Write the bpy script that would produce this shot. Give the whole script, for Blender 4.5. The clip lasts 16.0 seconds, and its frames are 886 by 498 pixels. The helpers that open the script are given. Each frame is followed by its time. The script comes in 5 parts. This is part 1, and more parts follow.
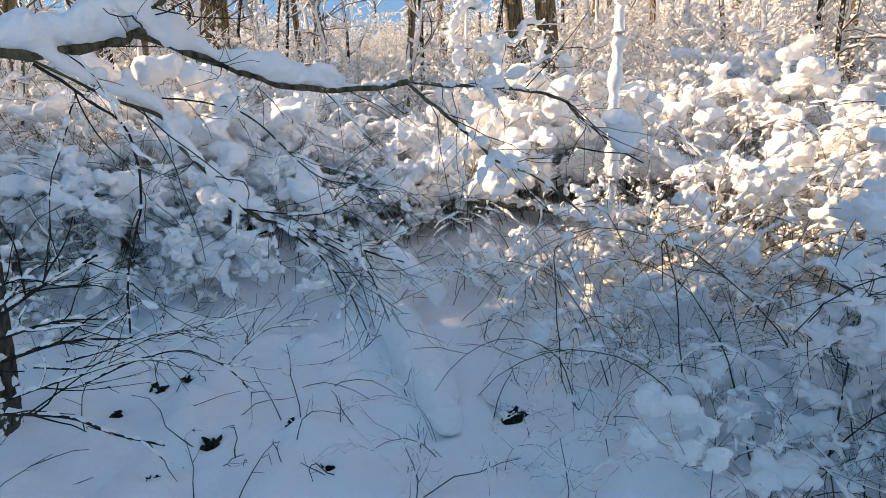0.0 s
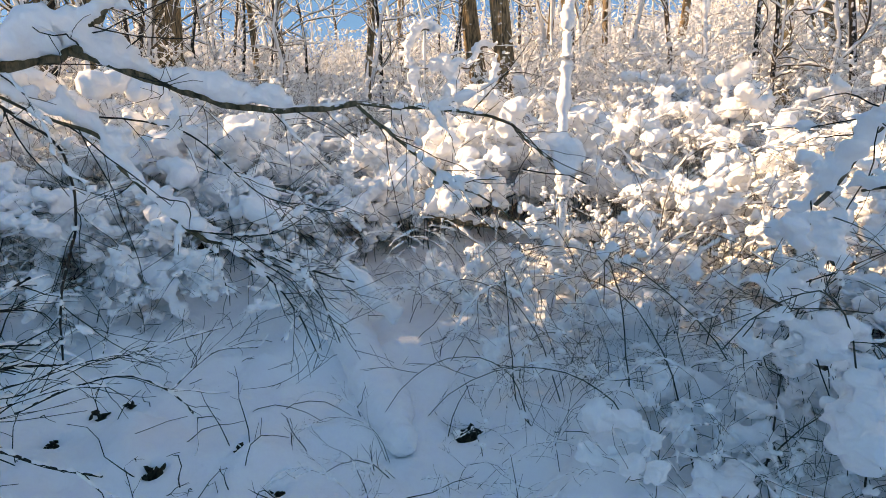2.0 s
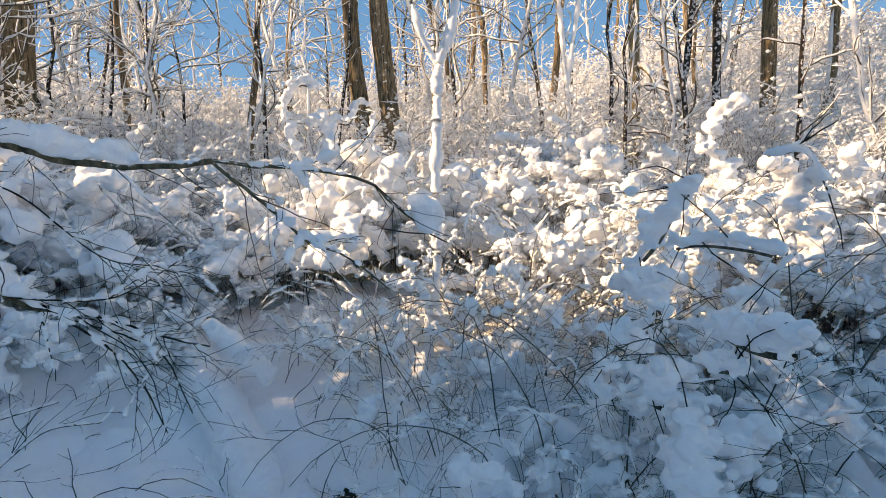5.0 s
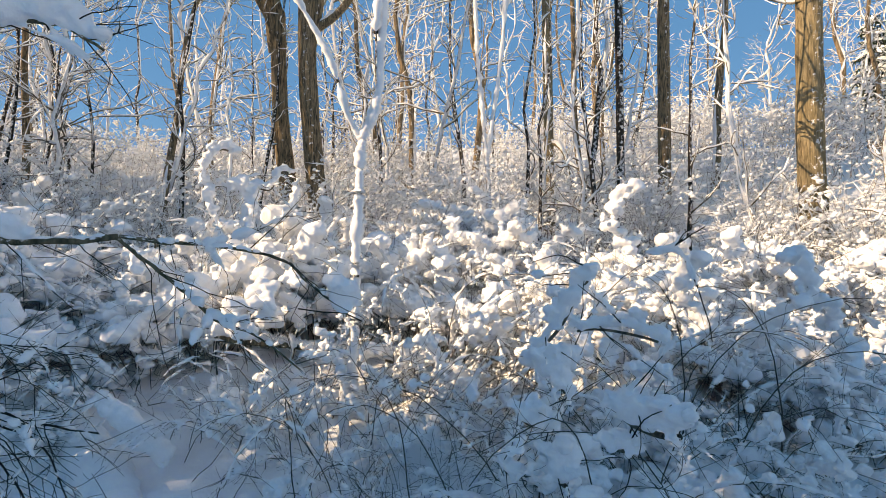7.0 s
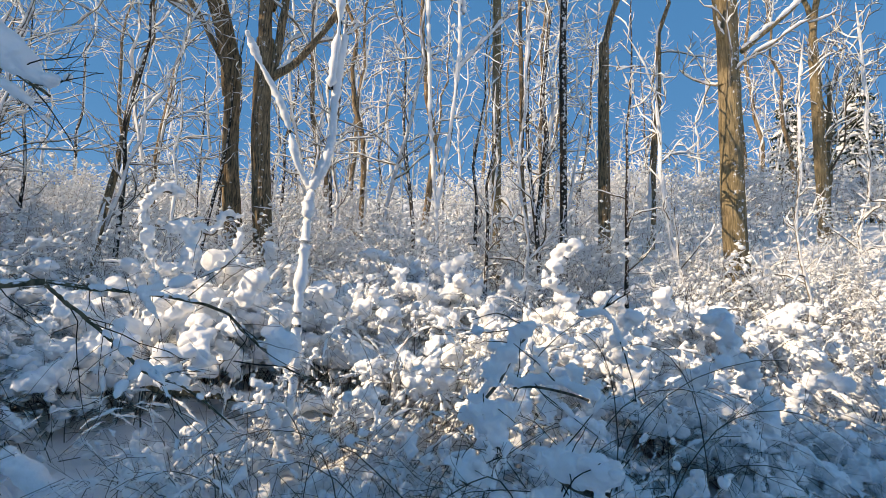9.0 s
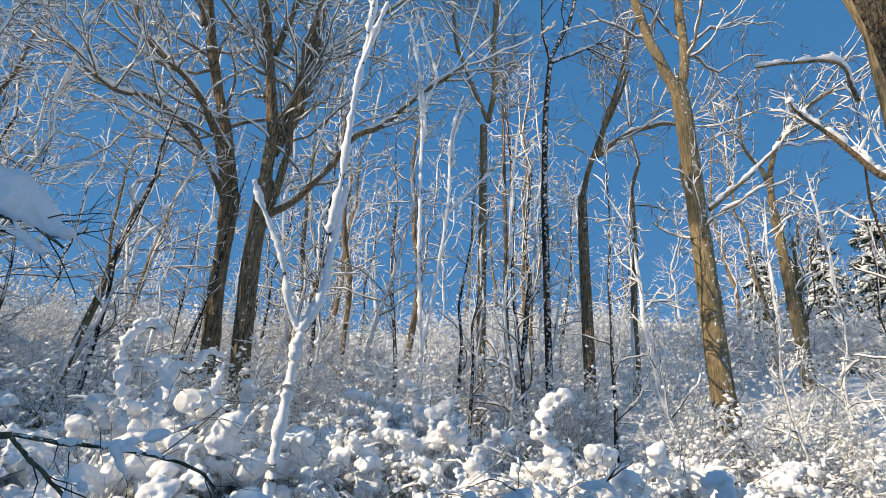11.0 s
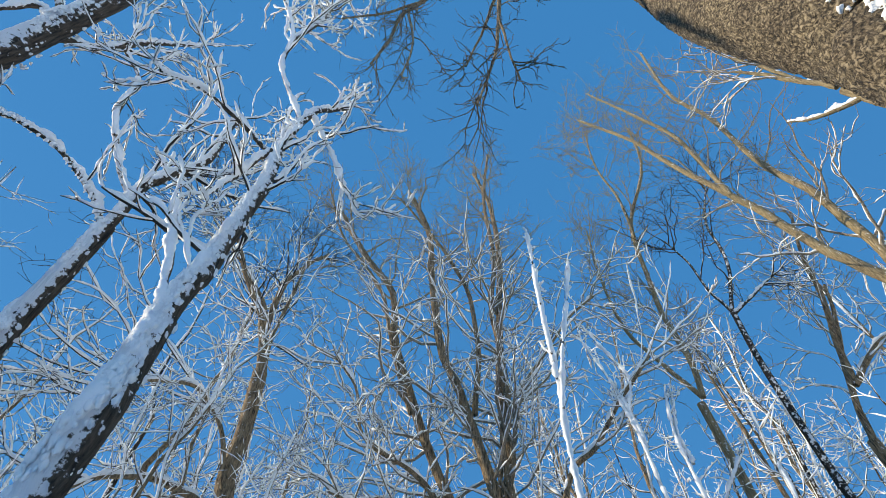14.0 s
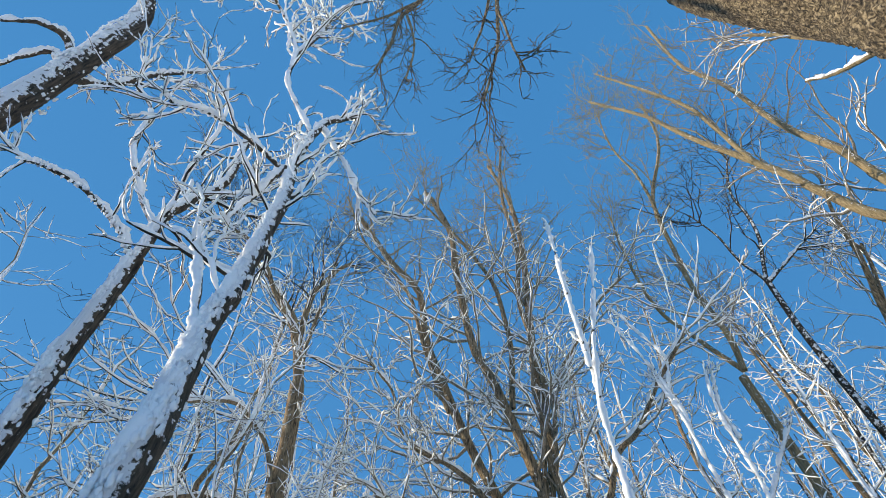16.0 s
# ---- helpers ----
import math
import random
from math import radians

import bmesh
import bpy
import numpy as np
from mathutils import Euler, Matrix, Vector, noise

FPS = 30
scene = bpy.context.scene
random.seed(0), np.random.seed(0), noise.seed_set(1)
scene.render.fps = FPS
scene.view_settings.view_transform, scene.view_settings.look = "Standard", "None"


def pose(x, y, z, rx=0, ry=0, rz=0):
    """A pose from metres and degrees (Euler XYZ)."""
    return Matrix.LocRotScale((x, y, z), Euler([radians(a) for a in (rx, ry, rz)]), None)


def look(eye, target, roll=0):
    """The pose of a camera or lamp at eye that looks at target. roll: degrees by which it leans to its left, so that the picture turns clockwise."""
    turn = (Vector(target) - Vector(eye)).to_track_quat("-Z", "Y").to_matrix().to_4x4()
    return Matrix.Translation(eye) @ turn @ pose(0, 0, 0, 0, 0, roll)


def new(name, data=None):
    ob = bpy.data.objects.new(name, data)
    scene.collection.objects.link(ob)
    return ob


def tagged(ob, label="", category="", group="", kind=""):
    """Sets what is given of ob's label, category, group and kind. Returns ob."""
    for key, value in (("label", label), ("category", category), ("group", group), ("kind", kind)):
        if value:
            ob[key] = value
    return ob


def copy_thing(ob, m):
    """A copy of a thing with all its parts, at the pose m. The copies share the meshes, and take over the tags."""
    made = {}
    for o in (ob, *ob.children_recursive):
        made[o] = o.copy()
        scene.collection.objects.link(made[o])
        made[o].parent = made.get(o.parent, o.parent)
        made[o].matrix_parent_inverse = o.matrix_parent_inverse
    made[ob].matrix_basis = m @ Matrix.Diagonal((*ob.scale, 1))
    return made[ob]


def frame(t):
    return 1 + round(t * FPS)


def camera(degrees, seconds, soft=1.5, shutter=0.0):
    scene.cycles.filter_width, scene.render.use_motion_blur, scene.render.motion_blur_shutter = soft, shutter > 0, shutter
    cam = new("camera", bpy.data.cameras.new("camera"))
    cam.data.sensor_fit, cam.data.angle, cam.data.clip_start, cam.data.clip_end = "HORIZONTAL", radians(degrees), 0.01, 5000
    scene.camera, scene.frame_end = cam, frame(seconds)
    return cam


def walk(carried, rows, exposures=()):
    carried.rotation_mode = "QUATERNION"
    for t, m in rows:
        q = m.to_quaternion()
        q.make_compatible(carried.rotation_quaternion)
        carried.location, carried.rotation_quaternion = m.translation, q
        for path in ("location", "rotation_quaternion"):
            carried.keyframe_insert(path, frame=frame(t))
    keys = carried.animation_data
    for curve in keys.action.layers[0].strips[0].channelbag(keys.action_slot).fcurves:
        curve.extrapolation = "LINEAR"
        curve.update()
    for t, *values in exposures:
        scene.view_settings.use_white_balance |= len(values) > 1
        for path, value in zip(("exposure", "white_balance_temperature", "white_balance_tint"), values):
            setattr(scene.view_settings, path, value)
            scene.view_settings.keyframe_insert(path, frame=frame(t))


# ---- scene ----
FOV = 80.545
cam = camera(FOV, 16.0, soft=0.6)
ROWS = [
    (0, look((-0.000, 0.000, 1.700), (0.000, 9.753, -0.508), -1.94)),
    (0.5, look((0.016, 0.001, 1.705), (0.109, 9.761, -0.473), -1.78)),
    (1, look((0.027, -0.001, 1.708), (0.292, 9.766, -0.422), -1.68)),
    (1.5, look((0.041, -0.007, 1.714), (0.516, 9.769, -0.338), -1.55)),
    (2, look((0.054, -0.013, 1.718), (0.774, 9.770, -0.221), -1.45)),
    (2.5, look((0.067, -0.013, 1.724), (1.057, 9.765, -0.120), -1.22)),
    (3, look((0.085, -0.015, 1.730), (1.353, 9.750, -0.010), -1.01)),
    (3.5, look((0.106, -0.022, 1.741), (1.728, 9.714, 0.132), -0.79)),
    (4, look((0.133, -0.037, 1.743), (2.147, 9.655, 0.329), -0.82)),
    (6.5, look((0.197, -0.088, 1.827), (3.928, 9.184, 1.491), 0.62)),
    (7, look((0.193, -0.118, 1.858), (4.278, 9.009, 1.901), 1.10)),
    (7.5, look((0.187, -0.139, 1.877), (4.616, 8.817, 2.286), 1.70)),
    (8, look((0.191, -0.151, 1.881), (4.909, 8.638, 2.585), 1.89)),
    (10.5, look((0.150, -0.206, 1.927), (5.174, 8.134, 4.211), 3.58)),
    (11, look((0.116, -0.174, 1.962), (4.874, 7.891, 5.471), 4.59)),
    (11.5, look((0.072, -0.081, 2.010), (4.176, 7.477, 7.112), 5.36)),
    (12, look((0.013, -0.199, 1.971), (2.880, 6.755, 8.560), 4.32)),
    (12.5, look((0.001, -0.272, 2.005), (1.744, 6.109, 9.504), 1.99)),
    (13, look((0.009, -0.293, 2.043), (1.043, 5.738, 9.952), -0.15)),
    (13.5, look((0.002, -0.314, 2.079), (0.638, 5.588, 10.126), -0.94)),
    (14, look((-0.018, -0.317, 2.109), (0.435, 5.534, 10.206), -1.37)),
    (14.5, look((-0.020, -0.332, 2.121), (0.303, 5.519, 10.224), -1.71)),
    (15, look((-0.020, -0.341, 2.131), (0.207, 5.534, 10.220), -2.28)),
    (15.5, look((-0.013, -0.351, 2.132), (0.104, 5.541, 10.211), -2.94)),
    (16, look((0.002, -0.351, 2.132), (0.019, 5.564, 10.195), -3.56)),
]
EXPOSURES = [(0.0, 0.8, 30000, 33), (4.0, 0.69, 29000, 32), (7.0, 0.44, 20000, 27), (8.0, 0.3, 15800, 24), (11.0, -0.02, 12000, 19), (12.2, -0.1, 9700, 14), (13.5, 0.14, 10300, 14), (14.5, 0.25, 10800, 14), (16.0, 0.31, 11300, 15)]
walk(cam, ROWS, EXPOSURES)

# ---- daylight ----
SUN_AZ, SUN_EL = radians(-82.0), radians(27.0)     # azimuth from +y towards +x
world = bpy.data.worlds.new("sky")
scene.world = world
world.use_nodes = True
wn = world.node_tree.nodes
wn.clear()
sky = wn.new("ShaderNodeTexSky")
sky.sky_type = "NISHITA"
sky.sun_disc = False
sky.sun_elevation = SUN_EL
sky.sun_rotation = SUN_AZ
sky.altitude = 4500
sky.air_density = 1.0
sky.dust_density = 0.0
sky.ozone_density = 1.0
bg = wn.new("ShaderNodeBackground")
bg.inputs["Strength"].default_value = 0.36
wo = wn.new("ShaderNodeOutputWorld")
clear = wn.new("ShaderNodeHueSaturation")
clear.inputs["Saturation"].default_value = 1.3
clear.inputs["Hue"].default_value = 0.494
deep = wn.new("ShaderNodeMix")                 # the even, deep blue of a dry winter sky
deep.data_type = "RGBA"
deep.inputs["Factor"].default_value = 0.88
deep.inputs["B"].default_value = (0.01, 0.57, 1.88, 1)
world.node_tree.links.new(sky.outputs["Color"], clear.inputs["Color"])
world.node_tree.links.new(clear.outputs["Color"], deep.inputs["A"])
world.node_tree.links.new(deep.outputs["Result"], bg.inputs["Color"])
world.node_tree.links.new(bg.outputs["Background"], wo.inputs["Surface"])

sun_way = Vector((math.sin(SUN_AZ) * math.cos(SUN_EL), math.cos(SUN_AZ) * math.cos(SUN_EL), math.sin(SUN_EL)))
sun = new("sun", bpy.data.lights.new("sun", "SUN"))
sun.data.energy = 4.7
sun.data.angle = radians(0.55)
sun.data.color = (0.83, 0.93, 1.0)
sun.matrix_world = look(sun_way * 50, (0, 0, 0))


# ---- materials ----
def material(name):
    m = bpy.data.materials.new(name)
    m.use_nodes = True
    nt = m.node_tree
    return m, nt, nt.nodes["Principled BSDF"]


def node(nt, kind, **values):
    n = nt.nodes.new(kind)
    for key, value in values.items():
        n.inputs[key].default_value = value
    return n


def ramp(nt, source, stops):
    r = nt.nodes.new("ShaderNodeValToRGB")
    while len(r.color_ramp.elements) < len(stops):
        r.color_ramp.elements.new(0.5)
    for e, (p, c) in zip(r.color_ramp.elements, stops):
        e.position, e.color = p, (*c, 1)
    nt.links.new(source, r.inputs[0])
    return r


def snow_material():
    m, nt, b = material("snow")
    co = nt.nodes.new("ShaderNodeTexCoord")
    fine = node(nt, "ShaderNodeTexNoise", Scale=140.0, Detail=3.0)
    lump = node(nt, "ShaderNodeTexNoise", Scale=9.0, Detail=4.0)
    for n in (fine, lump):
        nt.links.new(co.outputs["Object"], n.inputs["Vector"])
    tint = ramp(nt, lump.outputs["Fac"], [(0.3, (0.91, 0.92, 0.93)), (0.7, (0.965, 0.965, 0.965))])
    nt.links.new(tint.outputs["Color"], b.inputs["Base Color"])
    b1 = node(nt, "ShaderNodeBump", Strength=0.25, Distance=0.004)
    clot = node(nt, "ShaderNodeTexNoise", Scale=38.0, Detail=3.0)
    nt.links.new(co.outputs["Object"], clot.inputs["Vector"])
    b3 = node(nt, "ShaderNodeBump", Strength=0.45, Distance=0.012)
    nt.links.new(clot.outputs["Fac"], b3.inputs["Height"])
    b2 = node(nt, "ShaderNodeBump", Strength=0.5, Distance=0.02)
    nt.links.new(b3.outputs["Normal"], b2.inputs["Normal"])
    nt.links.new(lump.outputs["Fac"], b2.inputs["Height"])
    nt.links.new(fine.outputs["Fac"], b1.inputs["Height"])
    nt.links.new(b2.outputs["Normal"], b1.inputs["Normal"])
    nt.links.new(b1.outputs["Normal"], b.inputs["Normal"])
    b.inputs["Roughness"].default_value = 0.65
    b.inputs["Specular IOR Level"].default_value = 0.25
    return m


def bark_material(name, dark, light, moss=None, snow=0.5, wind=(-0.35, -0.85, 0.35), ridge=1.0):
    """Furrowed bark; driven snow sticks to its windward and upper side in patches."""
    m, nt, b = material(name)
    co = nt.nodes.new("ShaderNodeTexCoord")
    mp = node(nt, "ShaderNodeMapping", Scale=(38.0, 38.0, 4.5))
    nt.links.new(co.outputs["Object"], mp.inputs["Vector"])
    furrow = node(nt, "ShaderNodeTexNoise", Scale=1.0, Detail=5.0, Roughness=0.65)
    nt.links.new(mp.outputs["Vector"], furrow.inputs["Vector"])
    blotch = node(nt, "ShaderNodeTexNoise", Scale=2.2, Detail=3.0)
    patch = node(nt, "ShaderNodeTexNoise", Scale=15.0, Detail=5.0, Roughness=0.6)
    for n in (blotch, patch):
        nt.links.new(co.outputs["Object"], n.inputs["Vector"])
    base = ramp(nt, furrow.outputs["Fac"], [(0.36, dark), (0.62, light)])
    colour = base.outputs["Color"]
    if moss:
        mix = nt.nodes.new("ShaderNodeMix")
        mix.data_type = "RGBA"
        mask = ramp(nt, blotch.outputs["Fac"], [(0.3, (0, 0, 0)), (0.75, (0.55, 0.55, 0.55))])
        nt.links.new(mask.outputs["Color"], mix.inputs["Factor"])
        nt.links.new(colour, mix.inputs["A"])
        mix.inputs["B"].default_value = (*moss, 1)
        colour = mix.outputs["Result"]
    if snow > 0:
        geo = nt.nodes.new("ShaderNodeNewGeometry")
        dot = nt.nodes.new("ShaderNodeVectorMath")
        dot.operation = "DOT_PRODUCT"
        dot.inputs[1].default_value = Vector(wind).normalized()
        nt.links.new(geo.outputs["Normal"], dot.inputs[0])
        add = nt.nodes.new("ShaderNodeMath")
        add.operation = "MULTIPLY_ADD"
        add.inputs[1].default_value = 0.35
        nt.links.new(dot.outputs["Value"], add.inputs[0])
        nt.links.new(patch.outputs["Fac"], add.inputs[2])
        edge = 1.02 - 0.42 * snow
        mask = ramp(nt, add.outputs["Value"], [(edge - 0.03, (0, 0, 0)), (edge + 0.03, (1, 1, 1))])
        mix = nt.nodes.new("ShaderNodeMix")
        mix.data_type = "RGBA"
        nt.links.new(mask.outputs["Color"], mix.inputs["Factor"])
        nt.links.new(colour, mix.inputs["A"])
        mix.inputs["B"].default_value = (0.84, 0.85, 0.87, 1)
        colour = mix.outputs["Result"]
    nt.links.new(colour, b.inputs["Base Color"])
    bump = node(nt, "ShaderNodeBump", Strength=1.0, Distance=0.035 * ridge)
    nt.links.new(furrow.outputs["Fac"], bump.inputs["Height"])
    nt.links.new(bump.outputs["Normal"], b.inputs["Normal"])
    b.inputs["Roughness"].default_value = 0.9
    b.inputs["Specular IOR Level"].default_value = 0.15
    return m


def rough_bark():
    """Old bark broken into small plates by dark cracks."""
    m, nt, b = material("bark_rough")
    co = nt.nodes.new("ShaderNodeTexCoord")
    warp = node(nt, "ShaderNodeTexNoise", Scale=14.0, Detail=3.0)
    nt.links.new(co.outputs["Object"], warp.inputs["Vector"])
    mixv = nt.nodes.new("ShaderNodeMix")
    mixv.data_type = "VECTOR"
    mixv.inputs["Factor"].default_value = 0.1
    nt.links.new(co.outputs["Object"], mixv.inputs["A"])
    nt.links.new(warp.outputs["Color"], mixv.inputs["B"])
    mp = node(nt, "ShaderNodeMapping", Scale=(58.0, 58.0, 22.0))
    nt.links.new(mixv.outputs["Result"], mp.inputs["Vector"])
    crack = nt.nodes.new("ShaderNodeTexVoronoi")
    crack.feature = "DISTANCE_TO_EDGE"
    crack.inputs["Scale"].default_value = 1.0
    nt.links.new(mp.outputs["Vector"], crack.inputs["Vector"])
    grain = node(nt, "ShaderNodeTexNoise", Scale=60.0, Detail=5.0, Roughness=0.7)
    blotch = node(nt, "ShaderNodeTexNoise", Scale=5.0, Detail=4.0)
    for n in (grain, blotch):
        nt.links.new(co.outputs["Object"], n.inputs["Vector"])
    add = nt.nodes.new("ShaderNodeMath")
    add.operation = "MULTIPLY_ADD"
    add.inputs[1].default_value = 0.9
    nt.links.new(crack.outputs["Distance"], add.inputs[0])
    nt.links.new(grain.outputs["Fac"], add.inputs[2])
    base = ramp(nt, add.outputs["Value"], [(0.44, (0.014, 0.011, 0.008)), (0.6, (0.15, 0.112, 0.075)), (0.86, (0.46, 0.36, 0.245))])
    tint = nt.nodes.new("ShaderNodeMix")
    tint.data_type = "RGBA"
    tint.blend_type = "MULTIPLY"
    tint.inputs["Factor"].default_value = 0.7
    shade = ramp(nt, blotch.outputs["Fac"], [(0.35, (0.5, 0.47, 0.45)), (0.65, (1.0, 1.0, 0.95))])
    nt.links.new(base.outputs["Color"], tint.inputs["A"])
    nt.links.new(shade.outputs["Color"], tint.inputs["B"])
    nt.links.new(tint.outputs["Result"], b.inputs["Base Color"])
    bump = node(nt, "ShaderNodeBump", Strength=1.0, Distance=0.012)
    nt.links.new(add.outputs["Value"], bump.inputs["Height"])
    nt.links.new(bump.outputs["Normal"], b.inputs["Normal"])
    b.inputs["Roughness"].default_value = 0.92
    return m


SNOW = snow_material()
BARK_ROUGH = rough_bark()
BARK_BROWN = bark_material("bark_brown", (0.06, 0.042, 0.03), (0.42, 0.295, 0.185), snow=0.16)
BARK_OLIVE = bark_material("bark_olive", (0.1, 0.075, 0.048), (0.4, 0.3, 0.19), moss=(0.34, 0.26, 0.14), snow=0.22)
SNOW_SIDE = 4.2
BARK_DARK = bark_material("bark_dark", (0.025, 0.02, 0.018), (0.085, 0.065, 0.052), snow=0.45)
BARK_GREY = bark_material("bark_grey", (0.10, 0.085, 0.075), (0.30, 0.26, 0.22), snow=0.95)
BARK_PLASTER = bark_material("bark_snow_driven", (0.035, 0.027, 0.022), (0.14, 0.105, 0.08), snow=1.0)
TWIG_DARK = bark_material("twig_dark", (0.018, 0.014, 0.013), (0.075, 0.055, 0.045), snow=0.0)
TWIG_BROWN = bark_material("twig_brown", (0.07, 0.055, 0.045), (0.24, 0.19, 0.15), snow=0.0)
TWIG_PALE = bark_material("twig_pale", (0.05, 0.043, 0.038), (0.19, 0.165, 0.145), snow=0.0)
TWIG_TAN = bark_material("twig_tan", (0.14, 0.115, 0.09), (0.40, 0.33, 0.255), snow=0.0)
TWIG_STEM = bark_material("twig_stem", (0.045, 0.035, 0.03), (0.17, 0.135, 0.11), snow=0.0)
NEEDLE = bark_material("needles", (0.012, 0.022, 0.014), (0.04, 0.06, 0.03), snow=0.0)
BARK_BOUGH = bark_material("bark_bough", (0.018, 0.014, 0.011), (0.2, 0.155, 0.11), moss=(0.12, 0.115, 0.06), snow=0.3, ridge=0.35)
LITTER = bark_material("leaf_litter", (0.012, 0.009, 0.007), (0.07, 0.045, 0.03), snow=0.0)


# ---- mesh helpers ----
def mesh_object(name, verts, quads, mat, parent=None, label="", smooth=True):
    me = bpy.data.meshes.new(name)
    verts, quads = np.asarray(verts, np.float32), np.asarray(quads, np.int32)
    me.vertices.add(len(verts))
    me.vertices.foreach_set("co", verts.ravel())
    me.loops.add(quads.size)
    me.loops.foreach_set("vertex_index", quads.ravel())
    me.polygons.add(len(quads))
    me.polygons.foreach_set("loop_start", np.arange(0, quads.size, 4, dtype=np.int32))
    me.polygons.foreach_set("use_smooth", np.full(len(quads), smooth))
    me.update(calc_edges=True)
    me.materials.append(mat)
    ob = new(name, me)
    if parent:
        ob.parent = parent
    if label:
        tagged(ob, label)
    return ob


class Shape:
    """Gathers tubes and lumps into one mesh."""

    def __init__(self):
        self.verts, self.quads, self.count = [], [], 0

    def add(self, v, q):
        self.verts.append(v.reshape(-1, 3))
        self.quads.append(q.reshape(-1, 4) + self.count)
        self.count += v.size // 3

    def tubes(self, P, R, sides, flat=1.0, rough=0.0, rng=None):
        """P: (m, n, 3) centre lines, R: (m, n) radii."""
        m, n, _ = P.shape
        if m == 0:
            return
        T = np.gradient(P, axis=1)
        T /= np.linalg.norm(T, axis=2, keepdims=True) + 1e-9
        steep = np.abs(T[:, :, 2].mean(1)) > 0.85
        ref = np.where(steep[:, None], np.array([0.94, 0.34, 0.0]), np.array([0.0, 0.0, 1.0]))[:, None, :]
        N1 = np.cross(T, np.broadcast_to(ref, T.shape))
        N1 /= np.linalg.norm(N1, axis=2, keepdims=True) + 1e-9
        N2 = np.cross(N1, T)
        a = np.arange(sides) * 2 * np.pi / sides
        V = (P[:, :, None, :] + R[:, :, None, None] * (np.cos(a)[None, None, :, None] * N1[:, :, None, :]
             + flat * np.sin(a)[None, None, :, None] * N2[:, :, None, :]))
        if rough:
            V += (V - P[:, :, None, :]) * rng.normal(0, rough, (m, n, sides, 1))
        idx = np.arange(m * n * sides).reshape(m, n, sides)
        nx = np.roll(idx, -1, axis=2)
        q = np.stack([idx[:, :-1], nx[:, :-1], nx[:, 1:], idx[:, 1:]], -1)
        self.add(V, q)

    def lumps(self, C, S, rng, rough=0.18, rings=6, sides=9):
        """Rounded uneven lumps at C (m, 3) with half sizes S (m, 3)."""
        m = len(C)
        if m == 0:
            return
        th = np.linspace(0.0, np.pi, rings)
        ph = np.arange(sides) * 2 * np.pi / sides
        D = np.stack([np.sin(th)[:, None] * np.cos(ph), np.sin(th)[:, None] * np.sin(ph), np.cos(th)[:, None] + 0 * ph], -1)
        k = rng.normal(0, 2.2, (m, 3, 3))
        f = 1 + rough * np.sin(np.einsum("rsc,mkc->mrsk", D, k) + rng.uniform(0, 6, (m, 1, 1, 3))).sum(-1)
        turn = rng.uniform(0, 6.28, m)
        X = D[None] * f[..., None] * S[:, None, None, :]
        c, s = np.cos(turn)[:, None, None], np.sin(turn)[:, None, None]
        X = np.stack([c * X[..., 0] - s * X[..., 1], s * X[..., 0] + c * X[..., 1], X[..., 2]], -1)
        V = X + C[:, None, None, :]
        idx = np.arange(m * rings * sides).reshape(m, rings, sides)
        nx = np.roll(idx, -1, axis=2)
        q = np.stack([idx[:, :-1], idx[:, 1:], nx[:, 1:], nx[:, :-1]], -1)
        self.add(V, q)

    def build(self, name, mat, parent=None, label="", origin=(0, 0, 0), kind=""):
        v = np.concatenate(self.verts) - np.asarray(origin, np.float32)
        return tagged(mesh_object(name, v, np.concatenate(self.quads), mat, parent, label), kind=kind)


def soften(ob, voxel, rounds, grain=0.0):
    """Merges overlapping lumps of snow into one rounded mass."""
    m = ob.modifiers.new("merge", "REMESH")
    m.mode, m.voxel_size, m.use_smooth_shade = "VOXEL", voxel, True
    s = ob.modifiers.new("round", "SMOOTH")
    s.factor, s.iterations = 0.5, rounds
    old = ob.data
    me = bpy.data.meshes.new_from_object(ob.evaluated_get(bpy.context.evaluated_depsgraph_get()))
    ob.modifiers.clear()
    ob.data = me
    me.name = old.name
    if not me.materials:
        me.materials.append(SNOW)
    bpy.data.meshes.remove(old)
    clot(me, grain or voxel)
    return ob


def clot(me, voxel):
    """Presses an uneven, clotted surface into merged snow."""
    k = len(me.vertices)
    v, nrm = np.empty(k * 3, np.float32), np.empty(k * 3, np.float32)
    me.vertices.foreach_get("co", v)
    me.vertex_normals.foreach_get("vector", nrm)
    v, nrm = v.reshape(-1, 3), nrm.reshape(-1, 3)
    rng = np.random.default_rng(k)
    push = 0
    for wave, amp in ((14, 0.55), (8, 0.35), (4.5, 0.22)):
        f = 6.283 / (wave * voxel) * rng.normal(0, 0.6, (5, 3))
        push = push + amp * np.sin(v @ f.T + 2.0 * np.sin(v[:, [1, 2, 0]] @ f.T * 0.5) + rng.uniform(0, 6.28, 5)).sum(1) / 2.0
    me.vertices.foreach_set("co", (v + nrm * (push * voxel * 0.75)[:, None]).ravel())
    me.update()


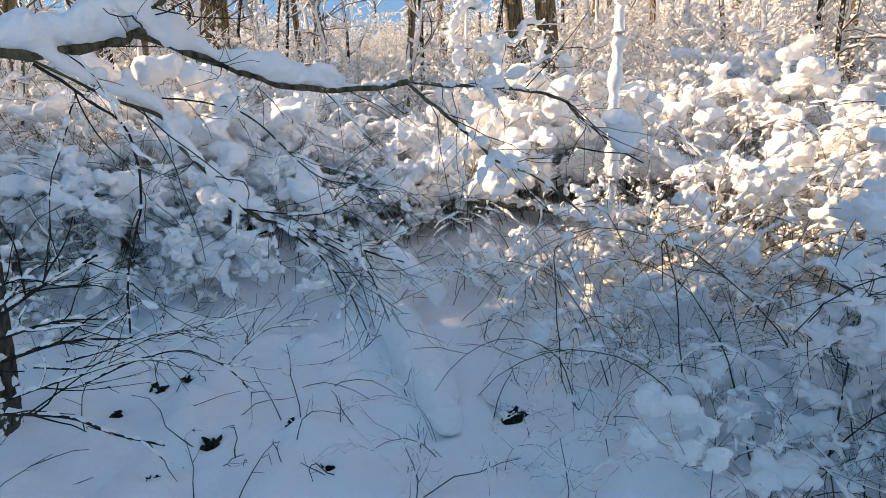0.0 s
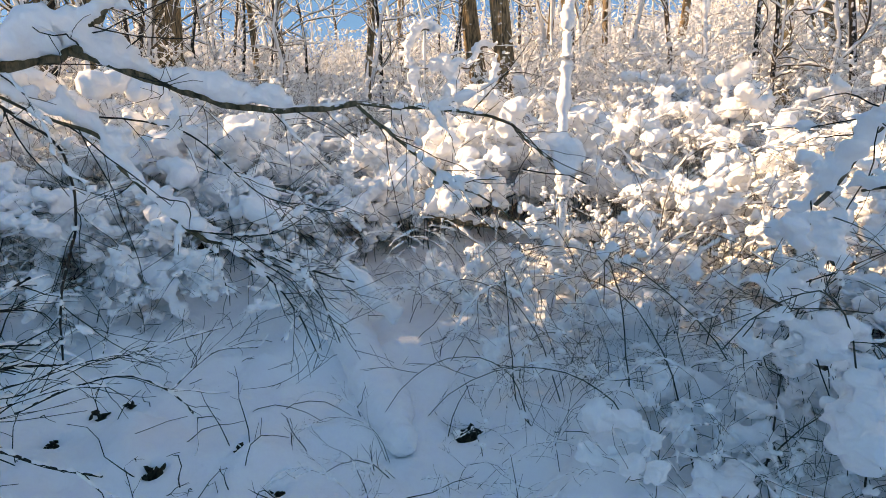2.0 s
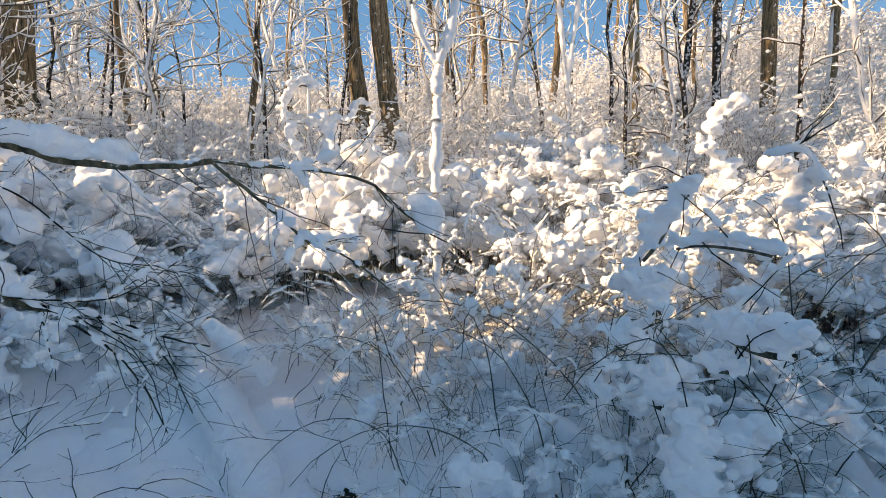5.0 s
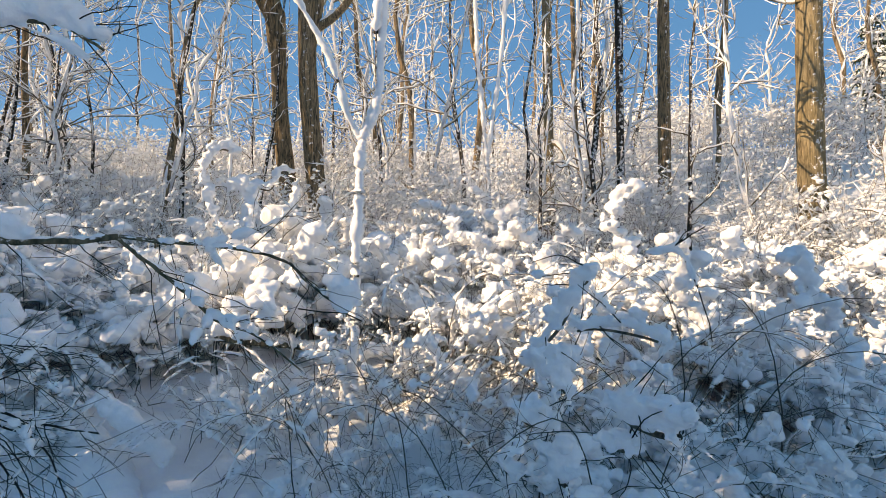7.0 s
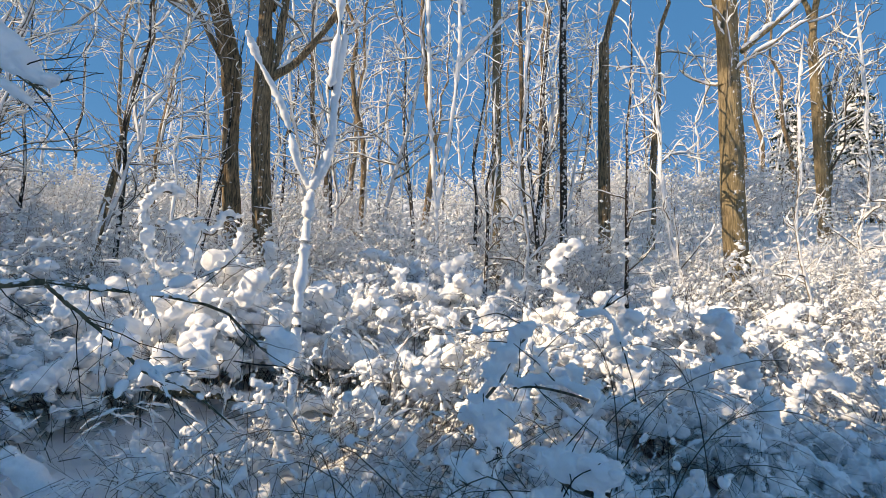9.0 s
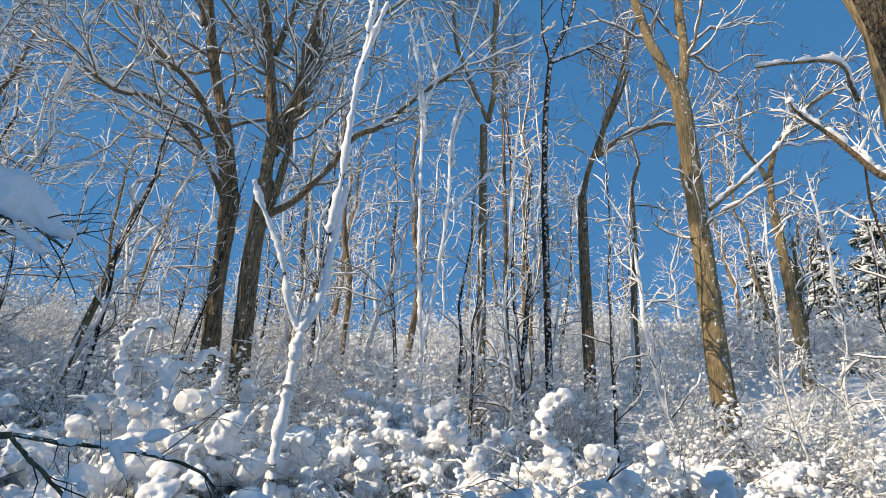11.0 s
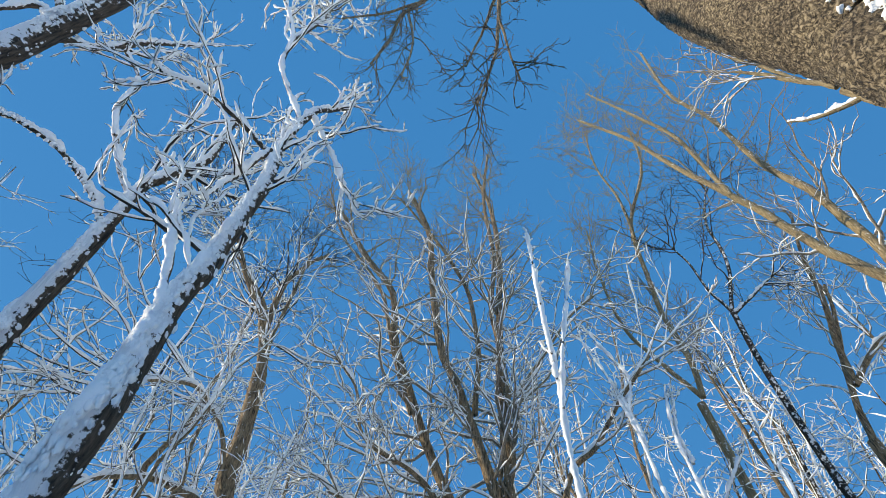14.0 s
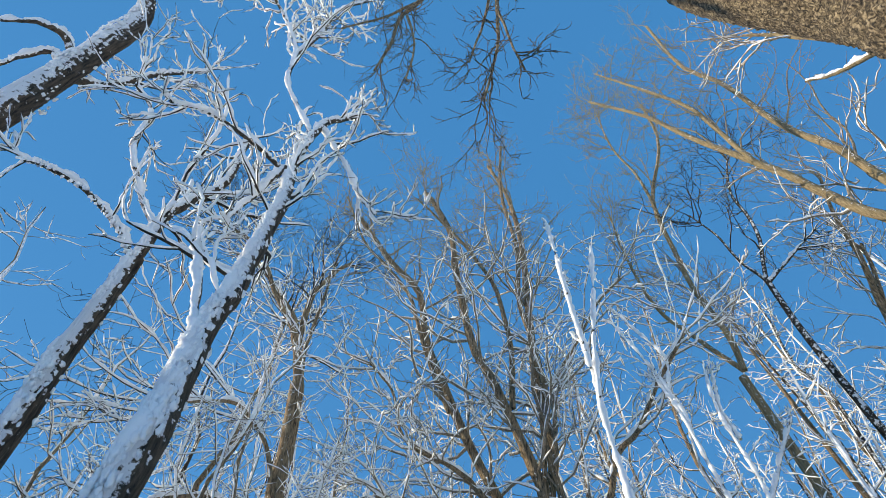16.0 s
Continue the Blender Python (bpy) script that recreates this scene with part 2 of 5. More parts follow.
def spline(ctrl, n):
    """A smooth line of n points through control points (x, y, z, radius)."""
    c = np.asarray(ctrl, float)
    c = np.vstack([2 * c[0] - c[1], c, 2 * c[-1] - c[-2]])
    k = len(c) - 3
    u = np.linspace(0, k - 1e-6, n)
    i = u.astype(int)
    f = (u - i)[:, None]
    a, b, d, e = c[i], c[i + 1], c[i + 2], c[i + 3]
    out = 0.5 * (2 * b + (d - a) * f + (2 * a - 5 * b + 4 * d - e) * f ** 2 + (3 * b - a - 3 * d + e) * f ** 3)
    return out[:, :3], np.maximum(out[:, 3], 0.0015)


def sprout(P, R, rng, per, t0=0.2, t1=1.0, angle=(30, 65), length=(0.5, 1.0), ratio=0.6, n=5, up=0.1, wig=0.25, least=0.002, tip=0.35, shrink=0.5):
    """Children of the lines P: they leave at an angle, bend and taper."""
    m, k, _ = P.shape
    who = np.repeat(np.arange(m), per)
    c = len(who)
    t = rng.uniform(t0, t1, c)
    x = t * (k - 1)
    i = np.minimum(x.astype(int), k - 2)
    f = (x - i)[:, None]
    a, b = P[who, i], P[who, i + 1]
    start = a * (1 - f) + b * f
    tan = (b - a) / (np.linalg.norm(b - a, axis=1, keepdims=True) + 1e-9)
    rad = R[who, i] * (1 - f[:, 0]) + R[who, i + 1] * f[:, 0]
    g = rng.normal(size=(c, 3))
    g -= (g * tan).sum(1, keepdims=True) * tan
    g /= np.linalg.norm(g, axis=1, keepdims=True) + 1e-9
    an = np.radians(rng.uniform(*angle, c))[:, None]
    d = np.cos(an) * tan + np.sin(an) * g
    L = rng.uniform(*length, c) * (1 - shrink * t)
    r0 = np.maximum(np.minimum(rad * ratio * rng.uniform(0.7, 1.0, c), 0.018 * L + 0.003), least)
    Q = np.empty((c, n, 3))
    Q[:, 0] = start
    step = (L / (n - 1))[:, None]
    for j in range(1, n):
        d = d + rng.normal(0, wig, (c, 3)) + np.array([0, 0, up])
        d /= np.linalg.norm(d, axis=1, keepdims=True)
        Q[:, j] = Q[:, j - 1] + d * step
    S = r0[:, None] * np.linspace(1, tip, n)[None]
    return Q, S


WIND = np.array([-0.3, -0.75, 0.3])


def snow_on(shape, P, R, rng, depth=0.03, most=0.08, share=0.8, sides=6, fine=2, limit=None, fade=4.0, steep=0.25, bare=0.25, rise=0.8, low=0.0, long=1.0, env=None):
    """Snow that lies along the upper side of the lines: uneven, thinning out and broken by bare stretches."""
    m, n, _ = P.shape
    if m == 0:
        return
    k = (n - 1) * fine + 1
    x = np.linspace(0, n - 1, k)
    i = np.minimum(x.astype(int), n - 2)
    f = x - i
    Q = P[:, i] * (1 - f)[None, :, None] + P[:, i + 1] * f[None, :, None]
    r = R[:, i] * (1 - f) + R[:, i + 1] * f
    T = np.gradient(Q, axis=1)
    T /= np.linalg.norm(T, axis=2, keepdims=True) + 1e-9
    flat = np.sqrt(np.clip(1 - T[:, :, 2] ** 2, 0, 1))
    lie = np.clip((flat - 0.25) / 0.5, 0, 1)
    amount = lie + (1 - lie) * steep
    arc = np.concatenate([np.zeros((m, 1)), np.cumsum(np.linalg.norm(np.diff(Q, axis=1), axis=2), axis=1)], 1)
    size = np.minimum(depth + 0.75 * r, most)
    wave = 0
    for lam, amp in ((14.0, 0.42), (7.0, 0.32), (3.6, 0.18)):
        wave = wave + amp * np.sin(6.283 * arc / (lam * long * depth * rng.uniform(0.7, 1.4, (m, 1))) + rng.uniform(0, 6.283, (m, 1)))
    lump = np.clip(1.0 - bare + wave + rng.normal(0, 0.1, (m, k)), low, 1.7)
    lump = np.clip(lump / 0.3, 0, 1) ** 0.6 * (0.45 + 0.6 * lump)
    rs = size * amount * lump
    if env is not None:
        rs = rs * np.interp(np.linspace(0, 1, k), *env)[None]
    if limit is not None:
        rs = rs * np.clip((limit - Q[:, :, 2]) / fade, 0, 1)
    rs[:, 0] *= 0.5
    rs[:, -1] *= 0.25
    keep = rng.uniform(size=m) < share
    keep &= rs.max(1) > 0.2 * depth * steep
    off = lie[..., None] * np.array([0, 0, 1.0]) + (1 - lie[..., None]) * WIND
    C = Q + off * (r * 0.55 + rs * rise)[..., None]
    thin = rs < 0.12 * depth
    C = np.where(thin[..., None], Q, C)
    rs = np.where(thin, np.minimum(0.5 * r, 0.002), rs)
    rs[:, 0] = rs[:, -1] = 0.0001
    shape.tubes(C[keep], rs[keep], sides, 0.95, 0.13 if sides < 10 else 0.06, rng)


def ground_z(x, y):
    s = 0.45 * x + 0.87 * y

    def soft(a, k):
        return k * np.logaddexp(0, a / k)
    return 0.29 * soft(s - 2.5, 0.8) - 0.09 * soft(s - 12, 1.5) - 0.2 * soft(s - 46, 4) + 0.3 * soft(x - 9.2, 0.7) - 0.3 * soft(x - 14.5, 1.0) + 0.85 * np.exp(-((x + 3.5) / 2.3) ** 2 - ((y - 7.8) / 2.0) ** 2) + 0.2 * soft(-x - 2.2, 0.7) - 0.2 * soft(-x - 11, 1.5)


def empty(name, at, label, category, group=""):
    ob = new(name)
    ob.location = at
    return tagged(ob, label, category, group)


# ---- ground ----
HUMPS = np.random.default_rng(3)
HUMPS = np.concatenate([np.stack([HUMPS.uniform(0.5, 4.2, 90), HUMPS.uniform(1.7, 5.5, 90), HUMPS.uniform(0.07, 0.24, 90), HUMPS.uniform(0.07, 0.3, 90)], -1),
                        np.stack([HUMPS.uniform(-5.0, -1.6, 60), HUMPS.uniform(3.2, 6.0, 60), HUMPS.uniform(0.1, 0.3, 60), HUMPS.uniform(0.08, 0.3, 60)], -1),
                        np.stack([HUMPS.uniform(-2.6, 1.2, 110), HUMPS.uniform(1.7, 4.6, 110), HUMPS.uniform(0.05, 0.15, 110), HUMPS.uniform(0.02, 0.075, 110)], -1)])

HUMPS[:, 3] = np.minimum(HUMPS[:, 3], HUMPS[:, 2] * 0.8)
DENTS = np.random.default_rng(8)               # small hollows where clumps have dropped from the branches
DENTS = np.stack([DENTS.uniform(-2.8, 1.6, 170), DENTS.uniform(1.6, 4.8, 170), DENTS.uniform(0.035, 0.085, 170), -DENTS.uniform(0.012, 0.05, 170)], -1)
CUSHIONS = np.random.default_rng(21)
CUSHIONS = np.stack([CUSHIONS.uniform(0.7, 3.4, 80), CUSHIONS.uniform(1.5, 3.6, 80), CUSHIONS.uniform(0.06, 0.14, 80), CUSHIONS.uniform(0.05, 0.13, 80)], -1)
HUMPS = np.concatenate([HUMPS, DENTS, CUSHIONS])


def bumps(x, y):
    hump = sum(h * np.exp(-((x - a) ** 2 + (y - b) ** 2) / (s * s)) for a, b, s, h in HUMPS)
    z = 0.05 * np.sin(1.3 * x + 0.4 * np.sin(0.9 * y)) * np.cos(1.1 * y + 0.7) + 0.025 * np.sin(3.1 * x + 1.9 * y) * np.sin(2.3 * y - 1.1 * x)
    z += 0.024 * np.sin(5.3 * x + 1.7 * y + 2 * np.sin(2.2 * y)) * np.sin(4.1 * y - 2.7 * x + 1.5 * np.sin(1.9 * x))
    z += 0.012 * np.sin(13.7 * x + 3 * np.sin(5 * y)) * np.sin(11.9 * y + 2.5 * np.sin(6.1 * x)) + hump
    # the foot of the slope on the far side of the clearing
    z += 0.34 * np.exp(-((y - 5.1) / 0.8) ** 2) / (1 + np.exp(np.clip((x + 0.5) / 0.35, -30, 30))) / (1 + np.exp(np.clip(-(x + 4.6) / 0.4, -30, 30)))
    z += 0.02 * np.sin(7.1 * x + 2.0 * np.sin(3 * y)) * np.sin(6.3 * y + 1.3 * np.sin(4 * x))
    return z


PITS = [(-1.26, 2.47, 0.05), (-0.85, 2.56, 0.035), (-1.85, 3.09, 0.05), (-1.7, 3.16, 0.04), (0.36, 2.7, 0.085), (-0.61, 2.31, 0.03),
        (-1.44, 2.24, 0.03), (-1.81, 4.96, 0.11), (-2.0, 2.85, 0.045)]


def build_ground():
    u = np.linspace(-1, 1, 420)
    g = np.sign(u) * (7.0 * np.abs(u) + 700 * np.abs(u) ** 7)
    X, Y = np.meshgrid(g + 0.5, g + 3.0, indexing="ij")
    Z = ground_z(X, Y) + bumps(X, Y)
    for px, py, pr in PITS:
        d2 = ((X - px) ** 2 + (Y - py) ** 2) / (pr * 1.3) ** 2
        Z -= (0.05 + 0.9 * pr) * np.exp(-d2)
    V = np.stack([X, Y, Z], -1).reshape(-1, 3)
    n = len(u)
    idx = np.arange(n * n).reshape(n, n)
    q = np.stack([idx[:-1, :-1], idx[1:, :-1], idx[1:, 1:], idx[:-1, 1:]], -1).reshape(-1, 4)
    tagged(mesh_object("ground", V, q, SNOW), "deep untrodden snow cover on a rising wooded slope", "ground", kind="structure")


build_ground()


def surface(x, y):
    return float(ground_z(np.float64(x), np.float64(y)) + bumps(np.float64(x), np.float64(y)))


def build_pits():
    rng = np.random.default_rng(5)
    for px, py, pr in PITS:
        s = Shape()
        z = surface(px, py) - 0.04 - 0.85 * pr
        m = 14
        C = np.stack([px + rng.normal(0, pr * 0.5, m), py + rng.normal(0, pr * 0.4, m), z + rng.uniform(0, 0.05, m)], -1)
        s.lumps(C, np.stack([rng.uniform(0.25, 0.6, m) * pr, rng.uniform(0.12, 0.35, m) * pr, rng.uniform(0.08, 0.4, m) * pr], -1), rng, 0.35, 5, 7)
        tagged(s.build("leaf_litter", LITTER), "dark wet leaves showing in a melted hole in the snow", "leaf litter", "leaf litter in holes")


build_pits()


# ---- trees ----
def T_at(P):
    T = np.gradient(P, axis=0)
    return T / (np.linalg.norm(T, axis=1, keepdims=True) + 1e-9)


def furrowed(shape, ctrl, n, k, rng):
    """A trunk whose bark stands in interlaced upright ridges."""
    P, R = spline(ctrl, n)
    T = T_at(P)
    N1 = np.cross(T, np.array([0.94, 0.34, 0.0]))
    N1 /= np.linalg.norm(N1, axis=1, keepdims=True)
    N2 = np.cross(N1, T)
    span = np.linalg.norm(np.diff(P, axis=0), axis=1).sum()
    A, U = np.meshgrid(np.arange(k) * 2 * np.pi / k, np.linspace(0, span, n))
    a0 = rng.uniform(0, 6.28)
    ridge = np.abs(np.sin(8 * A + 1.6 * np.sin(2.1 * U + a0 + 2 * np.sin(A)) + 1.1 * np.sin(4.7 * U + 3 * A)))
    ridge *= 0.6 + 0.4 * np.sin(7.0 * U + 4 * np.sin(5 * A + a0))
    swell = 0.04 * np.sin(2 * A + 0.5 * U + a0) + 0.03 * np.sin(3 * A - 1.1 * U)
    rad = R[:, None] * (1 + swell + 0.075 * (ridge - 0.4)) + rng.normal(0, 0.0012, A.shape)
    V = P[:, None, :] + rad[..., None] * (np.cos(A)[..., None] * N1[:, None, :] + np.sin(A)[..., None] * N2[:, None, :])
    idx = np.arange(n * k).reshape(n, k)
    nx = np.roll(idx, -1, axis=1)
    shape.add(V, np.stack([idx[:-1], nx[:-1], nx[1:], idx[1:]], -1))


def build_tree(limbs, bark, twig, label, seed, root=None, name="tree", per=(4, 4, 4), length=((0.9, 2.4), (0.4, 1.1), (0.2, 0.55)),
               limit=None, cover=(0.035, 0.07), share=0.8, twig_snow=0.012, flare=1.35, up=0.1, steep=0.25, start=0.15, spring=(25, 65),
               fine_r=0.004, group="trees", trunk_kids=0, low=0.0, rise=0.8, plaster=0, long=1.0, wig=0.2, tips=5, patchy=0.25, finest=0):
    rng = np.random.default_rng(seed)
    first = [tuple(p) for p in limbs[0]]
    if root is None:
        root = (first[0][0], first[0][1])
    z = surface(*root)
    if first[0][2] > z + 0.7:
        mid = ((first[0][0] + root[0]) / 2, (first[0][1] + root[1]) / 2, (first[0][2] + z) / 2 + 0.1, first[0][3] * 1.06)
        first = [(root[0], root[1], z - 0.15, first[0][3] * flare), (root[0] * 0.85 + first[0][0] * 0.15, root[1] * 0.85 + first[0][1] * 0.15, z + 0.45, first[0][3] * 1.12), mid] + first
    else:
        first = [(first[0][0], first[0][1], z - 0.2, first[0][3] * flare)] + first
        first[1] = (first[1][0], first[1][1], max(first[1][2], z + 0.35), first[1][3])
    ob = empty(name, (root[0], root[1], z), label, "tree", group)
    o = (root[0], root[1], z)
    white, twigs = Shape(), Shape()
    kids = []
    for i, ctrl in enumerate([first] + [list(l) for l in limbs[1:]]):
        n = 40 if i == 0 else 22
        P, R = spline(ctrl, n)
        span = np.linalg.norm(np.diff(P, axis=0), axis=1).sum()
        u = np.linspace(0, 1, n)
        sway = sum(np.sin(u[:, None] * k * 6.283 + rng.uniform(0, 6.283, 3)) * a for k, a in ((1.7, 0.25), (3.9, 0.14), (7.3, 0.07)))
        P = P + sway * np.minimum(0.02 * span, R)[:, None] * (np.minimum(u, 0.15 if i else 1.0) / 0.15).clip(0, 1)[:, None]
        R = R * (1 + rng.normal(0, 0.03, n))
        s = Shape()
        if i == 0 and R.max() > 0.1:
            furrowed(s, ctrl, 150, 54, rng)
        else:
            s.tubes(P[None], R[None], 20 if R.max() > 0.15 else (12 if R.max() > 0.05 else 8))
        s.build("trunk" if i == 0 else "limb", bark, ob, origin=o)
        snow_on(white, P[None], R[None], rng, cover[0], cover[1], 1.0, 8, 3, limit, 4.0, steep if i or low else steep * 0.5, 0.25 if not low else (0.05 if i < 2 else 0.15), rise, low if i < 2 else 0.0, long if i < 2 else 2.0)
        if plaster and i < 3:
            k = int(plaster * span)
            j = rng.integers(0, n, k)
            a = rng.normal(0, 1.0, (k, 3)) * 0.55 + WIND
            a -= (a * T_at(P)[j]).sum(1, keepdims=True) * T_at(P)[j]
            a /= np.linalg.norm(a, axis=1, keepdims=True)
            q = rng.uniform(0.006, 0.02, k)
            white.lumps(P[j] + rng.normal(0, 0.04, (k, 1)) * T_at(P)[j] + a * R[j][:, None] * 0.98, np.stack([q, q, q * 1.7], -1), rng, 0.25, 5, 6)
        if i or trunk_kids:
            kids.append((P, R, span, i))
    # branches off every limb, in four generations
    for P, R, span, i in kids:
        count = max(3, int(per[0] * span / 2.0)) if i else trunk_kids
        lv = min(1.0, 0.25 + span / 5.0) if i else 0.7
        if i and span < 1.45:                  # a short stub bears nothing
            continue
        lo, hi = length[0]
        Rk = R if i else R * 0.45
        Q, S = sprout(P[None], Rk[None], rng, count, start if i else 0.4, 1.0, spring, (lo * lv, hi * lv), 0.42, 8, up, wig, fine_r * 1.7, 0.3)
        if i:                                  # the limb runs out into its own twigs
            Q0, S0 = sprout(P[-6:][None], R[-6:][None], rng, tips, 0.4, 1.0, (8, 45), (lo * lv, hi * lv), 0.5, 8, up, wig * 0.8, fine_r * 1.7, 0.3)
            Q, S = np.concatenate([Q, Q0]), np.concatenate([S, S0])
        twigs.tubes(Q, S, 5)
        snow_on(white, Q, S, rng, cover[0] * 0.6, cover[1] * 0.6, share, 6, 2, limit, 4.0, steep, patchy, 0.8, 0.0, 2.0)
        Q2, S2 = sprout(Q, S, rng, per[1], 0.2, 1.0, (22, 55), (length[1][0] * lv, length[1][1] * lv), 0.6, 7, up, wig * 1.2, fine_r, 0.4)
        twigs.tubes(Q2, S2, 4)
        snow_on(white, Q2, S2, rng, twig_snow, cover[1] * 0.4, share, 4, 2, limit, 4.0, steep, patchy, 0.8, 0.0, 2.0)
        Q3, S3 = sprout(Q2, S2, rng, per[2], 0.2, 1.0, (22, 60), (length[2][0] * lv, length[2][1] * lv), 0.65, 5, up, wig * 1.3, fine_r * 0.7, 0.6)
        twigs.tubes(Q3, S3, 3)
        snow_on(white, Q3, S3, rng, twig_snow * 0.8, cover[1] * 0.3, share * 0.6, 3, 1, limit, 4.0, steep, patchy, 0.8, 0.0, 2.0)
        if finest:
            Q4, S4 = sprout(Q3, S3, rng, finest, 0.25, 1.0, (20, 55), (length[2][0] * 0.6 * lv, length[2][1] * 0.7 * lv), 0.7, 3, up, wig * 1.2, fine_r * 0.55, 0.7)
            twigs.tubes(Q4, S4, 3)
    if twigs.count:
        twigs.build("brushwood", twig, ob, origin=o, kind="stuff")
    if white.count:
        white.build("snow", SNOW, ob, "white snow clinging along the branches", origin=o, kind="stuff")
    return ob


LIMBS_A = []
LIMBS_A.append([(2.12, 9.98, 2.09, 0.193), (1.99, 10, 3.54, 0.179), (1.84, 10.03, 5.19, 0.169), (1.8, 10.04, 6.76, 0.161)])
LIMBS_A.append([(1.8, 10.04, 6.76, 0.127), (1.67, 9.89, 8, 0.117), (1.2, 9.79, 9.67, 0.11), (0.66, 9.68, 11.63, 0.104), (0.42, 9.52, 13.92, 0.098), (0.28, 9.36, 16.21, 0.089), (-0.41, 9.19, 18.55, 0.077)])
LIMBS_A.append([(1.83, 10.04, 7.42, 0.118), (2.15, 10.04, 8.7, 0.109), (2.12, 10.11, 10.46, 0.102), (2.43, 10.11, 13.42, 0.098), (2.68, 10.12, 16.37, 0.09), (2.66, 10.19, 19.62, 0.078), (2.25, 10.36, 22.61, 0.059)])
LIMBS_A.append([(1.96, 10.01, 6.01, 0.078), (2.36, 9.72, 6.38, 0.071), (2.85, 9.38, 7.14, 0.064), (3.18, 9.06, 7.82, 0.057), (3.62, 8.67, 8.13, 0.05), (4.2, 8.19, 8.91, 0.043), (4.85, 7.58, 9.55, 0.036)])
LIMBS_A.append([(2.18, 9.97, 9.51, 0.084), (2.25, 9.87, 11.18, 0.078), (2.14, 9.81, 13.26, 0.072), (2.39, 9.67, 15.58, 0.065), (2.31, 9.61, 19, 0.058), (2.76, 9.4, 22.53, 0.046)])
LIMBS_A.append([(1.42, 9.9, 9.69, 0.071), (1.59, 9.67, 11.49, 0.065), (1.45, 9.49, 13.51, 0.059), (0.98, 9.35, 14.85, 0.05), (0.05, 9.2, 16.62, 0.04), (-0.75, 8.97, 17.86, 0.028)])
LIMBS_A.append([(1.89, 10.02, 5.56, 0.088), (2.09, 9.91, 7.17, 0.077), (2, 9.87, 8.4, 0.065), (2.02, 9.79, 9.45, 0.051)])
LIMBS_A.append([(1.72, 10.05, 7.4, 0.052), (2.01, 10.12, 8.75, 0.05), (2.46, 10.15, 10.35, 0.047), (3.43, 9.99, 11.72, 0.043), (4.22, 9.81, 12.89, 0.038), (5.11, 9.52, 13.64, 0.032)])

LIMBS_A2 = []
LIMBS_A2.append([(1.76, 11.06, 2.28, 0.183), (1.6, 11.08, 3.62, 0.17), (1.47, 11.1, 4.79, 0.157), (1.39, 11.11, 6.71, 0.149)])
LIMBS_A2.append([(1.39, 11.11, 6.71, 0.124), (0.9, 11.03, 8.22, 0.117), (0.21, 10.93, 9.91, 0.11), (-0.6, 10.78, 12.72, 0.108), (-0.79, 10.64, 14.78, 0.101), (-1.85, 10.37, 16.41, 0.09), (-2.94, 9.98, 18.42, 0.079)])
LIMBS_A2.append([(-0.07, 10.4, 10.04, 0.06), (-0.6, 10.22, 11.87, 0.056), (-1.04, 10.03, 13.9, 0.052), (-1.72, 9.77, 15.1, 0.045), (-2.51, 9.43, 16.15, 0.037), (-3.26, 9.03, 18.41, 0.029)])
LIMBS_A2.append([(1.32, 11.12, 5.87, 0.097), (1.06, 10.85, 7.09, 0.083), (0.51, 10.59, 8.05, 0.069), (0.05, 10.3, 8.45, 0.053), (-0.37, 9.99, 8.55, 0.037)])
LIMBS_A2.append([(1.47, 11.1, 6.12, 0.06), (0.42, 10.89, 7.59, 0.053), (-0.56, 10.59, 8.02, 0.043), (-1.08, 10.24, 7.72, 0.033), (-1.65, 9.86, 7.76, 0.023)])
LIMBS_A2.append([(1.19, 10.94, 7.47, 0.056), (0.07, 10.65, 8.65, 0.048), (-1.09, 10.24, 9.2, 0.038), (-1.4, 9.85, 10.35, 0.03), (-1.96, 9.4, 10.91, 0.02)])

LIMBS_B = []
LIMBS_B.append([(4.4, 7.39, 1.98, 0.044), (4.36, 7.41, 2.8, 0.04), (4.33, 7.43, 3.37, 0.035)])
LIMBS_B.append([(4.33, 7.43, 3.37, 0.035), (4.14, 7.54, 5.38, 0.033), (4.02, 7.6, 7.62, 0.031), (3.83, 7.7, 8.69, 0.028)])
LIMBS_B.append([(4.33, 7.43, 3.37, 0.035), (4.46, 7.41, 4.38, 0.032), (4.6, 7.39, 6.11, 0.029), (4.59, 7.45, 7.52, 0.026), (4.71, 7.43, 8.42, 0.022)])
LIMBS_B.append([(4.08, 7.57, 7.38, 0.026), (3.96, 7.63, 8.46, 0.024), (3.72, 7.75, 9.54, 0.021), (3.55, 7.83, 10.31, 0.018)])
LIMBS_B.append([(4.02, 7.6, 8.18, 0.027), (4.18, 7.55, 8.94, 0.024), (3.91, 7.73, 9.94, 0.022), (3.82, 7.82, 10.41, 0.018)])
LIMBS_B.append([(4.69, 7.45, 7.01, 0.031), (4.71, 7.55, 7.7, 0.027), (4.92, 7.53, 8.53, 0.023)])
LIMBS_B.append([(4.54, 7.42, 5.86, 0.029), (4.95, 7.4, 6.39, 0.025), (5.35, 7.36, 6.92, 0.021), (5.65, 7.39, 7.25, 0.016)])

